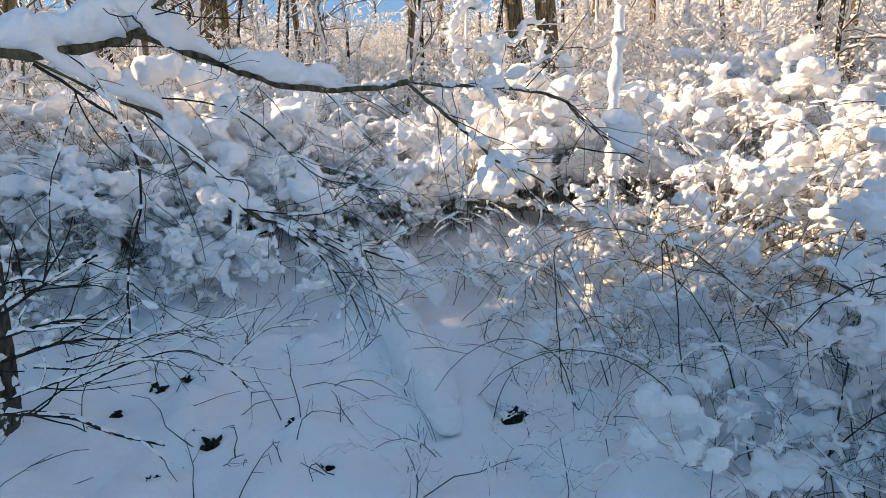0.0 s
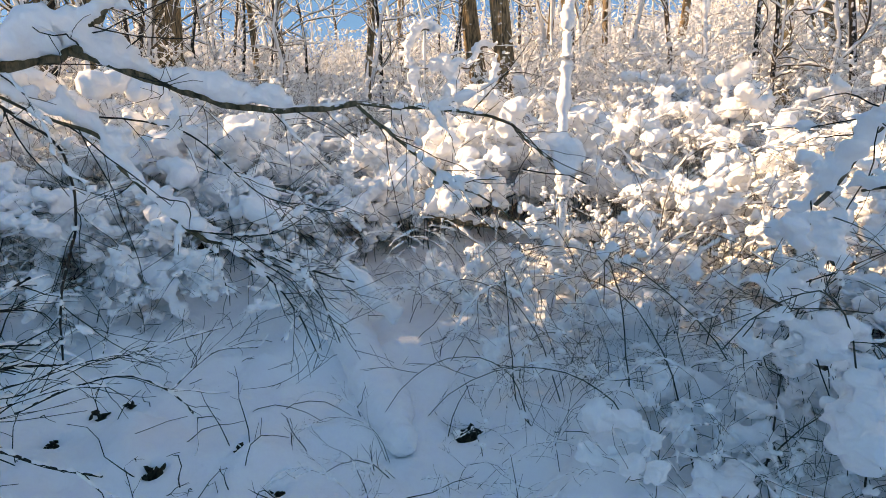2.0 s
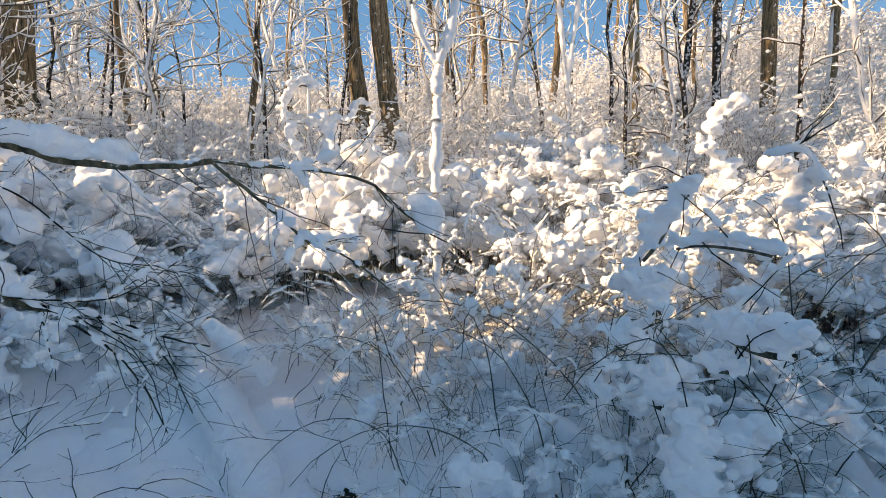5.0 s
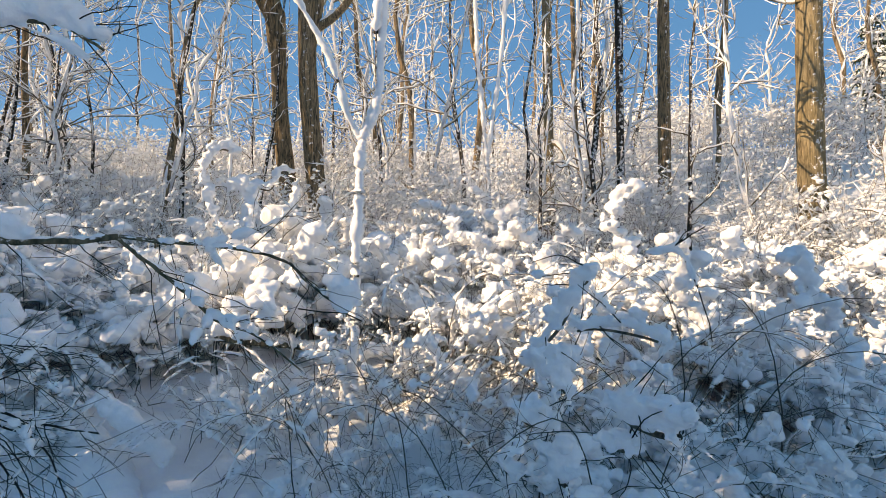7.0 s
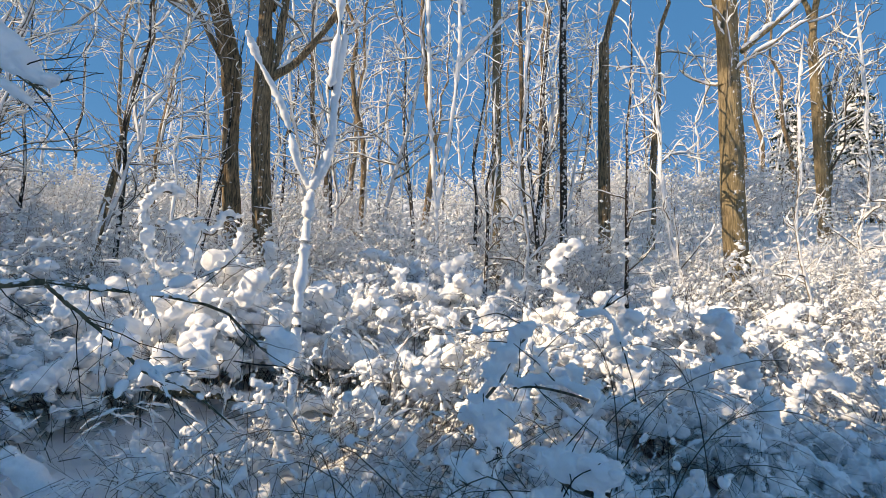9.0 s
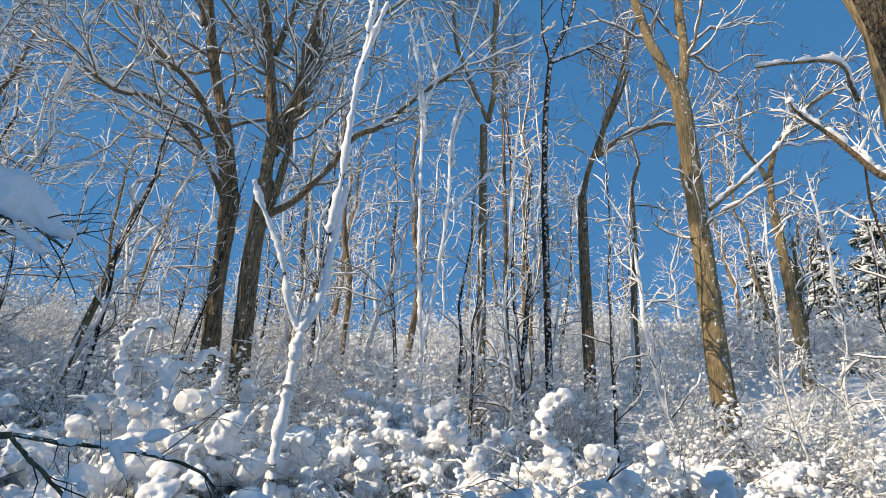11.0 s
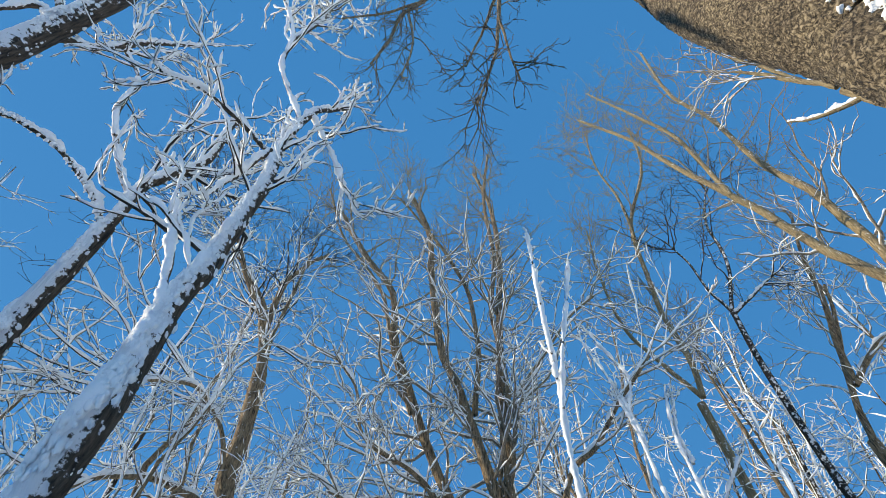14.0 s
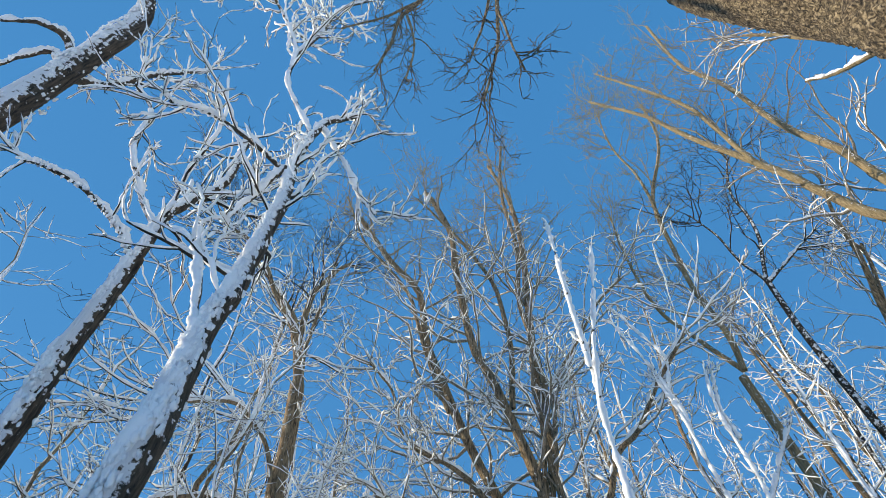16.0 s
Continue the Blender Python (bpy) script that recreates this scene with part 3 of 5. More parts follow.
LIMBS_C = []
LIMBS_C.append([(6.71, 8.97, 1.95, 0.108), (6.67, 9, 3.87, 0.098), (6.59, 9.05, 6.5, 0.092), (6.5, 9.12, 9.57, 0.089)])
LIMBS_C.append([(6.58, 9.07, 9.71, 0.062), (6.02, 9.27, 11.02, 0.054), (5.57, 9.37, 12.25, 0.046), (5.44, 9.27, 14.29, 0.037), (5.49, 9.07, 16.42, 0.027)])
LIMBS_C.append([(6.58, 9.07, 9.71, 0.076), (6.69, 8.99, 10.69, 0.071), (6.63, 9.03, 12.53, 0.068), (6.72, 8.96, 14.45, 0.064), (6.98, 8.76, 16.68, 0.059), (7.91, 7.93, 19, 0.053), (8.18, 7.65, 21.86, 0.046)])
LIMBS_C.append([(6.71, 8.97, 14.19, 0.05), (6.94, 8.7, 17.64, 0.045), (6.77, 8.75, 20.57, 0.036), (6.94, 8.53, 23.29, 0.024)])
LIMBS_C.append([(6.62, 9.03, 4.25, 0.041), (6.8, 8.73, 3.98, 0.032), (6.88, 8.5, 3.36, 0.024), (6.99, 8.24, 2.78, 0.016)])

LIMBS_D = []
LIMBS_D.append([(7.65, 7.91, 2.26, 0.078), (7.61, 7.95, 4.5, 0.074), (7.55, 8, 7.1, 0.074), (7.54, 8.01, 7.02, 0.068), (7.54, 8.01, 8.55, 0.065), (7.56, 7.99, 10.01, 0.062), (7.64, 7.92, 11.51, 0.059)])
LIMBS_D.append([(7.62, 7.93, 11.39, 0.044), (7.4, 7.95, 12.22, 0.035), (7.27, 7.9, 13.29, 0.026), (7.02, 7.94, 14.34, 0.016)])
LIMBS_D.append([(7.62, 7.93, 11.39, 0.051), (8.04, 7.5, 12.97, 0.042), (8.14, 7.4, 14.56, 0.031), (8.56, 6.91, 15.95, 0.018)])
LIMBS_D.append([(7.63, 7.93, 11.29, 0.037), (8.36, 7.6, 11.84, 0.027), (8.93, 7.4, 12.27, 0.016)])

LIMBS_E = []
LIMBS_E.append([(9.51, 8.57, 2.88, 0.142), (9.48, 8.6, 5.2, 0.131), (9.45, 8.64, 7.12, 0.121), (9.44, 8.65, 8.37, 0.108)])
LIMBS_E.append([(9.7, 8.35, 9.57, 0.083), (9.78, 8.1, 10.38, 0.071), (9.98, 7.69, 11.75, 0.06), (10.09, 7.38, 12.99, 0.048), (10.33, 6.85, 14.46, 0.035)])
LIMBS_E.append([(9.71, 8.34, 9.56, 0.075), (10.37, 7.84, 10.25, 0.062), (11.03, 7.25, 10.53, 0.048), (11.48, 6.91, 10.56, 0.032)])
LIMBS_E.append([(9.44, 8.65, 8.29, 0.072), (9.72, 8.33, 9.95, 0.061), (10.09, 7.87, 11.21, 0.048), (10.27, 7.63, 12.19, 0.033)])

LIMBS_G = []
LIMBS_G.append([(8.89, 4.99, 2.11, 0.205), (8.86, 5.06, 3.34, 0.195), (8.84, 5.09, 4.78, 0.19), (8.83, 5.11, 5.87, 0.184), (8.82, 5.12, 6.01, 0.175), (8.8, 5.16, 7.58, 0.172), (8.78, 5.2, 8.8, 0.168), (8.76, 5.22, 9.27, 0.158)])
LIMBS_G.append([(8.75, 5.24, 9.23, 0.12), (8.47, 5.38, 9.98, 0.109), (8.2, 5.47, 10.76, 0.098), (7.89, 5.62, 12.16, 0.089), (7.57, 5.76, 13.29, 0.078), (7.07, 6.11, 15.52, 0.069), (6.66, 6.31, 17.61, 0.056), (5.72, 6.95, 20.72, 0.042)])
LIMBS_G.append([(8.75, 5.24, 9.23, 0.108), (8.91, 5.13, 9.95, 0.101), (8.99, 5.13, 11.1, 0.096), (9.03, 5.21, 12.56, 0.091), (8.98, 5.45, 13.99, 0.084), (9, 5.55, 15.76, 0.078), (9.08, 5.57, 18.19, 0.071), (8.98, 5.87, 21.06, 0.062), (9.24, 5.6, 25.33, 0.052)])
LIMBS_G.append([(7.58, 5.72, 13.18, 0.067), (7.48, 5.66, 14.83, 0.06), (7.34, 5.62, 16.46, 0.052), (6.88, 6, 19.24, 0.044), (6.3, 6.43, 22.21, 0.033)])
LIMBS_G.append([(8.85, 5.08, 6.51, 0.056), (8.57, 5.15, 6.89, 0.042), (8.36, 5.12, 7.38, 0.028)])
LIMBS_G.append([(8.92, 4.95, 6.52, 0.045), (9.29, 4.68, 6.93, 0.037), (9.65, 4.38, 7.39, 0.028), (10.03, 4.02, 7.95, 0.019)])

LIMBS_H = []
LIMBS_H.append([(-1.61, 1.97, 3.57, 0.102), (-1.65, 2.08, 4.08, 0.098), (-1.69, 2.17, 4.65, 0.093)])
LIMBS_H.append([(-1.69, 2.17, 4.65, 0.091), (-1.68, 2.32, 5.63, 0.088), (-1.68, 2.47, 6.75, 0.082), (-1.77, 2.54, 7.9, 0.067)])
LIMBS_H.append([(-1.77, 2.54, 7.9, 0.061), (-1.72, 2.62, 9.15, 0.056), (-1.56, 2.76, 9.87, 0.045), (-1.27, 2.94, 10.49, 0.032)])
LIMBS_H.append([(-1.71, 2.15, 4.71, 0.028), (-1.9, 2.16, 5.31, 0.026), (-2.11, 2.13, 6.03, 0.023)])
LIMBS_H.append([(-1.81, 2.46, 7.81, 0.033), (-1.9, 2.41, 7.26, 0.025), (-1.98, 2.37, 6.89, 0.018), (-2.07, 2.31, 6.39, 0.011)])
LIMBS_H.append([(-1.76, 2.61, 9.15, 0.035), (-2, 2.44, 9.71, 0.033), (-2.25, 2.24, 10.4, 0.031), (-2.34, 2.15, 11.68, 0.031), (-2.65, 1.78, 12.61, 0.028), (-2.95, 1.24, 12.9, 0.023)])
LIMBS_H.append([(-1.66, 2.68, 9.48, 0.037), (-1.28, 2.93, 8.75, 0.028), (-1.01, 3.09, 8.06, 0.02), (-0.82, 3.2, 7.8, 0.014)])
LIMBS_H.append([(-1.85, 2.49, 7.81, 0.03), (-2.22, 2.06, 7.88, 0.024), (-2.43, 1.7, 7.67, 0.018), (-2.55, 1.37, 7.17, 0.012)])
LIMBS_H.append([(-2.3, 2.15, 11.49, 0.04), (-2.2, 2.33, 13.5, 0.038), (-2.17, 2.42, 16.01, 0.034), (-1.65, 2.86, 19.53, 0.027)])

LIMBS_I = []
LIMBS_I.append([(-3.17, 2.76, 4.46, 0.101), (-3.2, 2.77, 5.15, 0.096), (-3.21, 2.81, 5.88, 0.09), (-3.23, 2.84, 6.64, 0.084)])
LIMBS_I.append([(-3.23, 2.84, 6.64, 0.064), (-3.26, 2.87, 7.43, 0.063), (-3.21, 2.98, 8.03, 0.059), (-3.07, 3.18, 8.84, 0.055), (-3.09, 3.21, 9.93, 0.051), (-3.16, 3.21, 10.58, 0.044)])
LIMBS_I.append([(-3.26, 2.8, 6.62, 0.035), (-3.41, 2.62, 6.85, 0.03), (-3.69, 2.2, 7.05, 0.025), (-3.87, 1.87, 6.93, 0.019), (-3.94, 1.72, 6.8, 0.013)])
LIMBS_I.append([(-3.28, 2.86, 7.24, 0.038), (-3.53, 2.6, 7.66, 0.033), (-3.77, 2.31, 8.32, 0.029), (-3.88, 2.21, 9.19, 0.024), (-4.08, 1.89, 9.44, 0.017)])
LIMBS_I.append([(-3.23, 2.99, 7.98, 0.03), (-3.02, 3.29, 8.71, 0.026), (-2.7, 3.64, 9.36, 0.02), (-2.49, 3.87, 10.31, 0.014)])

LIMBS_J = []
LIMBS_J.append([(-4.55, 1.52, 7.59, 0.17), (-4.54, 1.5, 8.18, 0.163), (-4.52, 1.48, 8.78, 0.154), (-4.51, 1.46, 9.66, 0.148), (-4.5, 1.41, 10.93, 0.143), (-4.55, 1.2, 11.59, 0.128)])
LIMBS_J.append([(-4.54, 1.57, 8.8, 0.05), (-4.35, 1.86, 9.37, 0.042), (-4.21, 2.02, 10.29, 0.035), (-3.92, 2.4, 11.58, 0.027)])
LIMBS_J.append([(-4.57, 1.46, 8.89, 0.046), (-4.7, 1.28, 8.99, 0.037), (-4.78, 1.23, 8.6, 0.026), (-4.85, 1.21, 8.12, 0.016)])
LIMBS_J.append([(-4.58, 1.43, 9.16, 0.052), (-4.69, 1.16, 9.34, 0.041), (-4.77, 0.95, 9.05, 0.028), (-4.83, 0.82, 8.61, 0.016)])

LIMBS_K = []
LIMBS_K.append([(-3.44, 9.39, 6.78, 0.181), (-3.55, 9.36, 7.78, 0.174), (-3.52, 9.37, 8.7, 0.164), (-3.6, 9.34, 10.3, 0.159)])
LIMBS_K.append([(-3.6, 9.34, 10.3, 0.106), (-3.79, 9.34, 11.58, 0.093), (-3.8, 9.42, 13.47, 0.081), (-3.37, 9.66, 14.84, 0.065), (-2.89, 9.9, 15.72, 0.044)])
LIMBS_K.append([(-3.6, 9.34, 10.3, 0.086), (-3.96, 9.07, 11.88, 0.076), (-4.68, 8.59, 13.22, 0.065), (-5.22, 8.14, 14.32, 0.05), (-6.05, 7.37, 14.58, 0.032)])
LIMBS_K.append([(-3.52, 9.36, 6.96, 0.075), (-3.97, 9.1, 7.2, 0.063), (-4.58, 8.71, 7.29, 0.051), (-5.18, 8.29, 7.06, 0.039), (-5.53, 7.96, 6.68, 0.027)])
LIMBS_K.append([(-3.49, 9.22, 7.42, 0.053), (-3.8, 8.97, 8.44, 0.046), (-4.4, 8.56, 9.16, 0.041), (-4.99, 8.1, 8.97, 0.032), (-5.6, 7.54, 8.5, 0.024)])
LIMBS_K.append([(-3.47, 9.37, 9.94, 0.078), (-3.64, 9.43, 11.26, 0.063), (-3.55, 9.57, 13.12, 0.046), (-3.36, 9.75, 16.01, 0.027)])
LIMBS_K.append([(-3.5, 9.37, 9.75, 0.076), (-3.9, 9.1, 12, 0.065), (-4.52, 8.7, 13.08, 0.045), (-5.28, 8.14, 13.84, 0.024)])

LIMBS_L = []
LIMBS_L.append([(1.55, 0.03, 3.52, 0.196), (1.62, 0.05, 4.05, 0.206), (1.67, 0.18, 5.25, 0.241), (1.74, 0.18, 6.61, 0.272)])

LIMBS_N = []
LIMBS_N.append([(6.84, 1.5, 6.51, 0.079), (6.83, 1.53, 7.18, 0.075), (6.78, 1.74, 8.29, 0.073), (6.7, 2.01, 9.25, 0.069), (6.66, 2.15, 10.29, 0.065)])
LIMBS_N.append([(6.66, 2.15, 10.45, 0.055), (6.47, 2.4, 11.66, 0.042), (6.26, 2.66, 12.85, 0.026)])
LIMBS_N.append([(6.6, 2.32, 11.27, 0.047), (6.46, 2.42, 12.5, 0.035), (6.29, 2.59, 13.96, 0.021)])
LIMBS_N.append([(6.7, 2.04, 9.8, 0.042), (6.42, 2.53, 10.13, 0.03), (6.18, 2.83, 10.54, 0.017)])
LIMBS_N.append([(6.78, 1.75, 6.13, 0.028), (6.56, 1.77, 6.56, 0.023), (6.27, 2.05, 6.65, 0.017), (5.92, 2.42, 6.63, 0.012)])

LIMBS_M = []
LIMBS_M.append([(8.69, 10.33, 2.85, 0.082), (8.5, 10.49, 5.05, 0.068), (8.43, 10.55, 7.44, 0.055), (8.28, 10.66, 10.95, 0.043), (8.2, 10.72, 12.47, 0.026)])
LIMBS_M.append([(8.52, 10.47, 8.22, 0.038), (8.47, 10.51, 9.94, 0.032), (8.33, 10.63, 11.56, 0.025), (8.27, 10.67, 12.92, 0.018)])

LIMBS_R = []
LIMBS_R.append([(13.79, 5.89, 4.12, 0.137), (13.77, 5.94, 5.66, 0.124), (13.75, 5.99, 7.29, 0.112), (13.73, 6.04, 8.7, 0.099)])
LIMBS_R.append([(13.72, 6.07, 8.54, 0.082), (13.66, 5.77, 9.93, 0.065), (13.73, 5.16, 10.72, 0.046), (13.86, 4.26, 11.18, 0.026)])
LIMBS_R.append([(13.72, 6.06, 8.06, 0.073), (13.77, 6.11, 9.41, 0.059), (13.65, 6.54, 10.66, 0.044), (13.76, 6.46, 12.07, 0.027)])
LIMBS_R.append([(14.26, 6.06, 4.19, 0.078), (14.29, 5.99, 6.06, 0.064), (14.31, 5.95, 7.73, 0.05)])

LIMBS_R2 = []
LIMBS_R2.append([(9.28, 2.04, 5.75, 0.061), (8.83, 2.31, 6.15, 0.048), (8.37, 2.55, 6.6, 0.035), (7.89, 2.81, 7.04, 0.022), (7.51, 2.75, 7.03, 0.009)])

LIMBS_S = []
LIMBS_S.append([(1.11, 3.58, 0.34, 0.031), (1.14, 3.57, 0.89, 0.028), (1.16, 3.56, 1.45, 0.026), (1.17, 3.56, 2.01, 0.024), (1.17, 3.56, 2.46, 0.023), (1.18, 3.56, 2.63, 0.022)])
LIMBS_S.append([(1.18, 3.56, 2.63, 0.022), (1.26, 3.49, 2.87, 0.02), (1.28, 3.45, 3.19, 0.019), (1.28, 3.41, 3.55, 0.018), (1.29, 3.36, 3.77, 0.017)])
LIMBS_S.append([(1.22, 3.39, 3.36, 0.018), (1.23, 3.32, 3.9, 0.016), (1.21, 3.26, 4.39, 0.014), (1.22, 3.2, 5, 0.012), (1.21, 3.13, 5.6, 0.01), (1.2, 3.07, 6.48, 0.008)])
LIMBS_S.append([(1.18, 3.08, 5.01, 0.009), (1.18, 3.05, 5.56, 0.008), (1.18, 3.01, 6.23, 0.007), (1.2, 2.97, 6.99, 0.006)])
LIMBS_S.append([(1.21, 3.18, 4.79, 0.009), (1.29, 3.11, 5.31, 0.008), (1.4, 3.02, 5.77, 0.007), (1.55, 2.92, 6.47, 0.006)])
LIMBS_S.append([(1.18, 3.56, 2.63, 0.012), (1.06, 3.53, 2.83, 0.01), (0.94, 3.5, 3.14, 0.009), (0.73, 3.49, 3.49, 0.008), (0.63, 3.44, 3.64, 0.006)])

LIMBS_BR = []
LIMBS_BR.append([(-1.29, 1.53, 1.96, 0.016), (-1.14, 1.66, 1.96, 0.016), (-1.02, 1.76, 2.01, 0.015), (-0.96, 1.81, 2.03, 0.014), (-0.81, 1.89, 1.98, 0.014), (-0.69, 1.96, 1.92, 0.013), (-0.53, 2.02, 1.88, 0.012), (-0.33, 2.08, 1.86, 0.011), (-0.11, 2.12, 1.89, 0.011)])
LIMBS_BR.append([(-0.11, 2.12, 1.89, 0.007), (0.06, 2.14, 1.87, 0.007), (0.23, 2.14, 1.86, 0.006), (0.47, 2.12, 1.81, 0.006), (0.56, 2.11, 1.73, 0.005), (0.68, 2.09, 1.63, 0.004)])
LIMBS_BR.append([(-0.11, 2.12, 1.88, 0.007), (-0.01, 2.11, 1.79, 0.007), (0.12, 2.09, 1.68, 0.006), (0.22, 2.07, 1.58, 0.005), (0.39, 2.03, 1.5, 0.004), (0.55, 1.98, 1.36, 0.003)])
LIMBS_BR.append([(-0.95, 1.79, 2.03, 0.015), (-0.91, 1.8, 2.1, 0.013), (-0.85, 1.82, 2.17, 0.011), (-0.79, 1.84, 2.24, 0.009)])
LIMBS_BR.append([(-1.19, 1.6, 1.95, 0.004), (-1.06, 1.72, 1.85, 0.005), (-0.93, 1.82, 1.77, 0.007), (-0.89, 1.87, 1.66, 0.009), (-0.79, 1.93, 1.51, 0.009), (-0.72, 1.98, 1.41, 0.009), (-0.65, 2.03, 1.37, 0.006)])
LIMBS_BR.append([(-0.65, 2.03, 1.37, 0.005), (-0.51, 2.09, 1.32, 0.005), (-0.34, 2.15, 1.22, 0.004), (-0.17, 2.19, 1.15, 0.003)])
LIMBS_BR.append([(-0.65, 2.03, 1.37, 0.004), (-0.51, 2.07, 1.23, 0.004), (-0.44, 2.1, 1.12, 0.003), (-0.38, 2.11, 1, 0.003), (-0.33, 2.12, 0.84, 0.002)])
LIMBS_BR.append([(-0.63, 2.03, 1.35, 0.003), (-0.43, 2.09, 1.24, 0.003), (-0.32, 2.12, 1.14, 0.003), (-0.24, 2.14, 0.9, 0.002)])
LIMBS_BR.append([(-1.18, 1.62, 1.93, 0.005), (-1.1, 1.7, 1.84, 0.005), (-1.02, 1.77, 1.72, 0.004), (-1.03, 1.79, 1.49, 0.004), (-1.1, 1.77, 1.26, 0.004), (-1.13, 1.77, 1.03, 0.003)])
LIMBS_BR.append([(-0.72, 1.92, 1.44, 0.003), (-0.53, 2, 1.4, 0.003), (-0.4, 2.04, 1.42, 0.002), (-0.18, 2.09, 1.56, 0.002)])
LIMBS_BR.append([(-0.95, 1.82, 1.84, 0.003), (-0.8, 1.9, 1.82, 0.003), (-0.67, 1.96, 1.76, 0.003), (-0.48, 2.03, 1.55, 0.002), (-0.31, 2.08, 1.5, 0.002)])
LIMBS_BR.append([(-0.52, 1.72, 2.35, 0.007), (-0.4, 1.73, 2.44, 0.007), (-0.3, 1.73, 2.49, 0.006), (-0.2, 1.73, 2.49, 0.005), (-0.1, 1.7, 2.43, 0.004)])

LIMBS_FL = []
LIMBS_FL.append([(-1.92, 1.97, 0.95, 0.016), (-1.83, 2.05, 1.02, 0.013), (-1.7, 2.16, 1.12, 0.011), (-1.54, 2.28, 1.21, 0.008)])
LIMBS_FL.append([(-1.89, 1.93, 0.92, 0.011), (-1.82, 2.02, 0.93, 0.009), (-1.68, 2.15, 0.95, 0.008), (-1.54, 2.28, 0.91, 0.006)])
LIMBS_FL.append([(-1.9, 1.92, 0.83, 0.017), (-1.84, 2.02, 0.83, 0.014), (-1.69, 2.19, 0.84, 0.011), (-1.5, 2.36, 0.78, 0.007)])
LIMBS_FL.append([(-1.76, 1.78, 0.72, 0.009), (-1.69, 1.87, 0.67, 0.009), (-1.58, 2, 0.57, 0.008), (-1.49, 2.1, 0.43, 0.007), (-1.35, 2.22, 0.29, 0.006)])
LIMBS_FL.append([(-1.62, 2.16, 0.65, 0.007), (-1.45, 2.28, 0.7, 0.007), (-1.27, 2.38, 0.7, 0.006), (-1.12, 2.46, 0.57, 0.005), (-1.02, 2.5, 0.4, 0.005)])
LIMBS_FL.append([(-1.75, 2.06, 0.78, 0.006), (-1.62, 2.21, 0.71, 0.005), (-1.37, 2.4, 0.78, 0.004), (-1.18, 2.54, 0.69, 0.003)])
LIMBS_FL.append([(-1.66, 2.13, 0.77, 0.006), (-1.52, 2.2, 0.79, 0.005), (-1.39, 2.25, 0.82, 0.004), (-1.24, 2.31, 0.83, 0.003), (-1.15, 2.33, 0.78, 0.003)])
LIMBS_FL.append([(-1.82, 1.99, 1.04, 0.006), (-1.78, 2.07, 1.1, 0.005), (-1.74, 2.15, 1.18, 0.004), (-1.67, 2.25, 1.21, 0.003)])
LIMBS_FL.append([(-1.82, 1.99, 1.13, 0.006), (-1.74, 2.09, 1.16, 0.005), (-1.65, 2.18, 1.1, 0.004), (-1.54, 2.28, 1.08, 0.003)])
LIMBS_FL.append([(-1.73, 1.8, 0.74, 0.005), (-1.62, 1.89, 0.76, 0.005), (-1.48, 1.98, 0.78, 0.004), (-1.34, 2.07, 0.79, 0.003), (-1.21, 2.13, 0.76, 0.003)])
LIMBS_FL.append([(-1.41, 2.42, 0.75, 0.004), (-1.29, 2.52, 0.76, 0.004), (-1.16, 2.62, 0.77, 0.004), (-0.93, 2.75, 0.79, 0.003)])
LIMBS_FL.append([(-1.16, 2.55, 0.53, 0.005), (-1.06, 2.63, 0.62, 0.004), (-0.95, 2.7, 0.68, 0.004), (-0.78, 2.79, 0.65, 0.003)])

LIMBS_RIDGE = []
LIMBS_RIDGE.append([(0.03, 2.39, 0.18, 0.124), (-0.08, 2.83, 0.24, 0.154), (-0.27, 3.45, 0.33, 0.163), (-0.56, 4.23, 0.5, 0.165), (-0.91, 5.02, 0.64, 0.147)])
LIMBS_RIDGE.append([(0.01, 3.6, 0.46, 0.085), (-0.09, 3.7, 0.59, 0.081), (-0.28, 3.79, 0.77, 0.078), (-0.45, 3.87, 0.92, 0.075)])

LIMBS_LOG = []
LIMBS_LOG.append([(-0.05, 4.9, 1.17, 0.064), (0.48, 4.93, 1.06, 0.063), (0.95, 4.91, 0.99, 0.061), (1.47, 4.83, 0.9, 0.059), (2.04, 4.67, 0.85, 0.057)])
LIMBS_LOG.append([(1.48, 4.25, 0.98, 0.027), (1.78, 4.28, 0.87, 0.025), (2.1, 4.28, 0.95, 0.023), (2.37, 4.29, 1.13, 0.02)])

LIMBS_NB = []
LIMBS_NB.append([(1.7, 1.65, 1.82, 0.045), (1.66, 1.71, 1.74, 0.065), (1.62, 1.78, 1.59, 0.071), (1.56, 1.87, 1.44, 0.052)])
LIMBS_NB.append([(1.59, 1.73, 1.54, 0.04), (1.66, 1.6, 1.58, 0.044), (1.71, 1.42, 1.58, 0.046), (1.76, 1.27, 1.55, 0.041)])
LIMBS_NB.append([(1.61, 1.77, 1.46, 0.051), (1.6, 1.75, 1.35, 0.066), (1.62, 1.72, 1.26, 0.036)])
LIMBS_NB.append([(1.64, 1.5, 1.3, 0.052), (1.68, 1.39, 1.28, 0.093), (1.71, 1.27, 1.28, 0.1), (1.73, 1.17, 1.3, 0.08)])
LIMBS_NB.append([(1.66, 1.56, 1.11, 0.05), (1.65, 1.44, 1.15, 0.062), (1.67, 1.35, 1.16, 0.056)])
LIMBS_NB.append([(1.57, 1.8, 1.0, 0.069), (1.6, 1.76, 0.96, 0.111), (1.6, 1.67, 0.91, 0.062)])
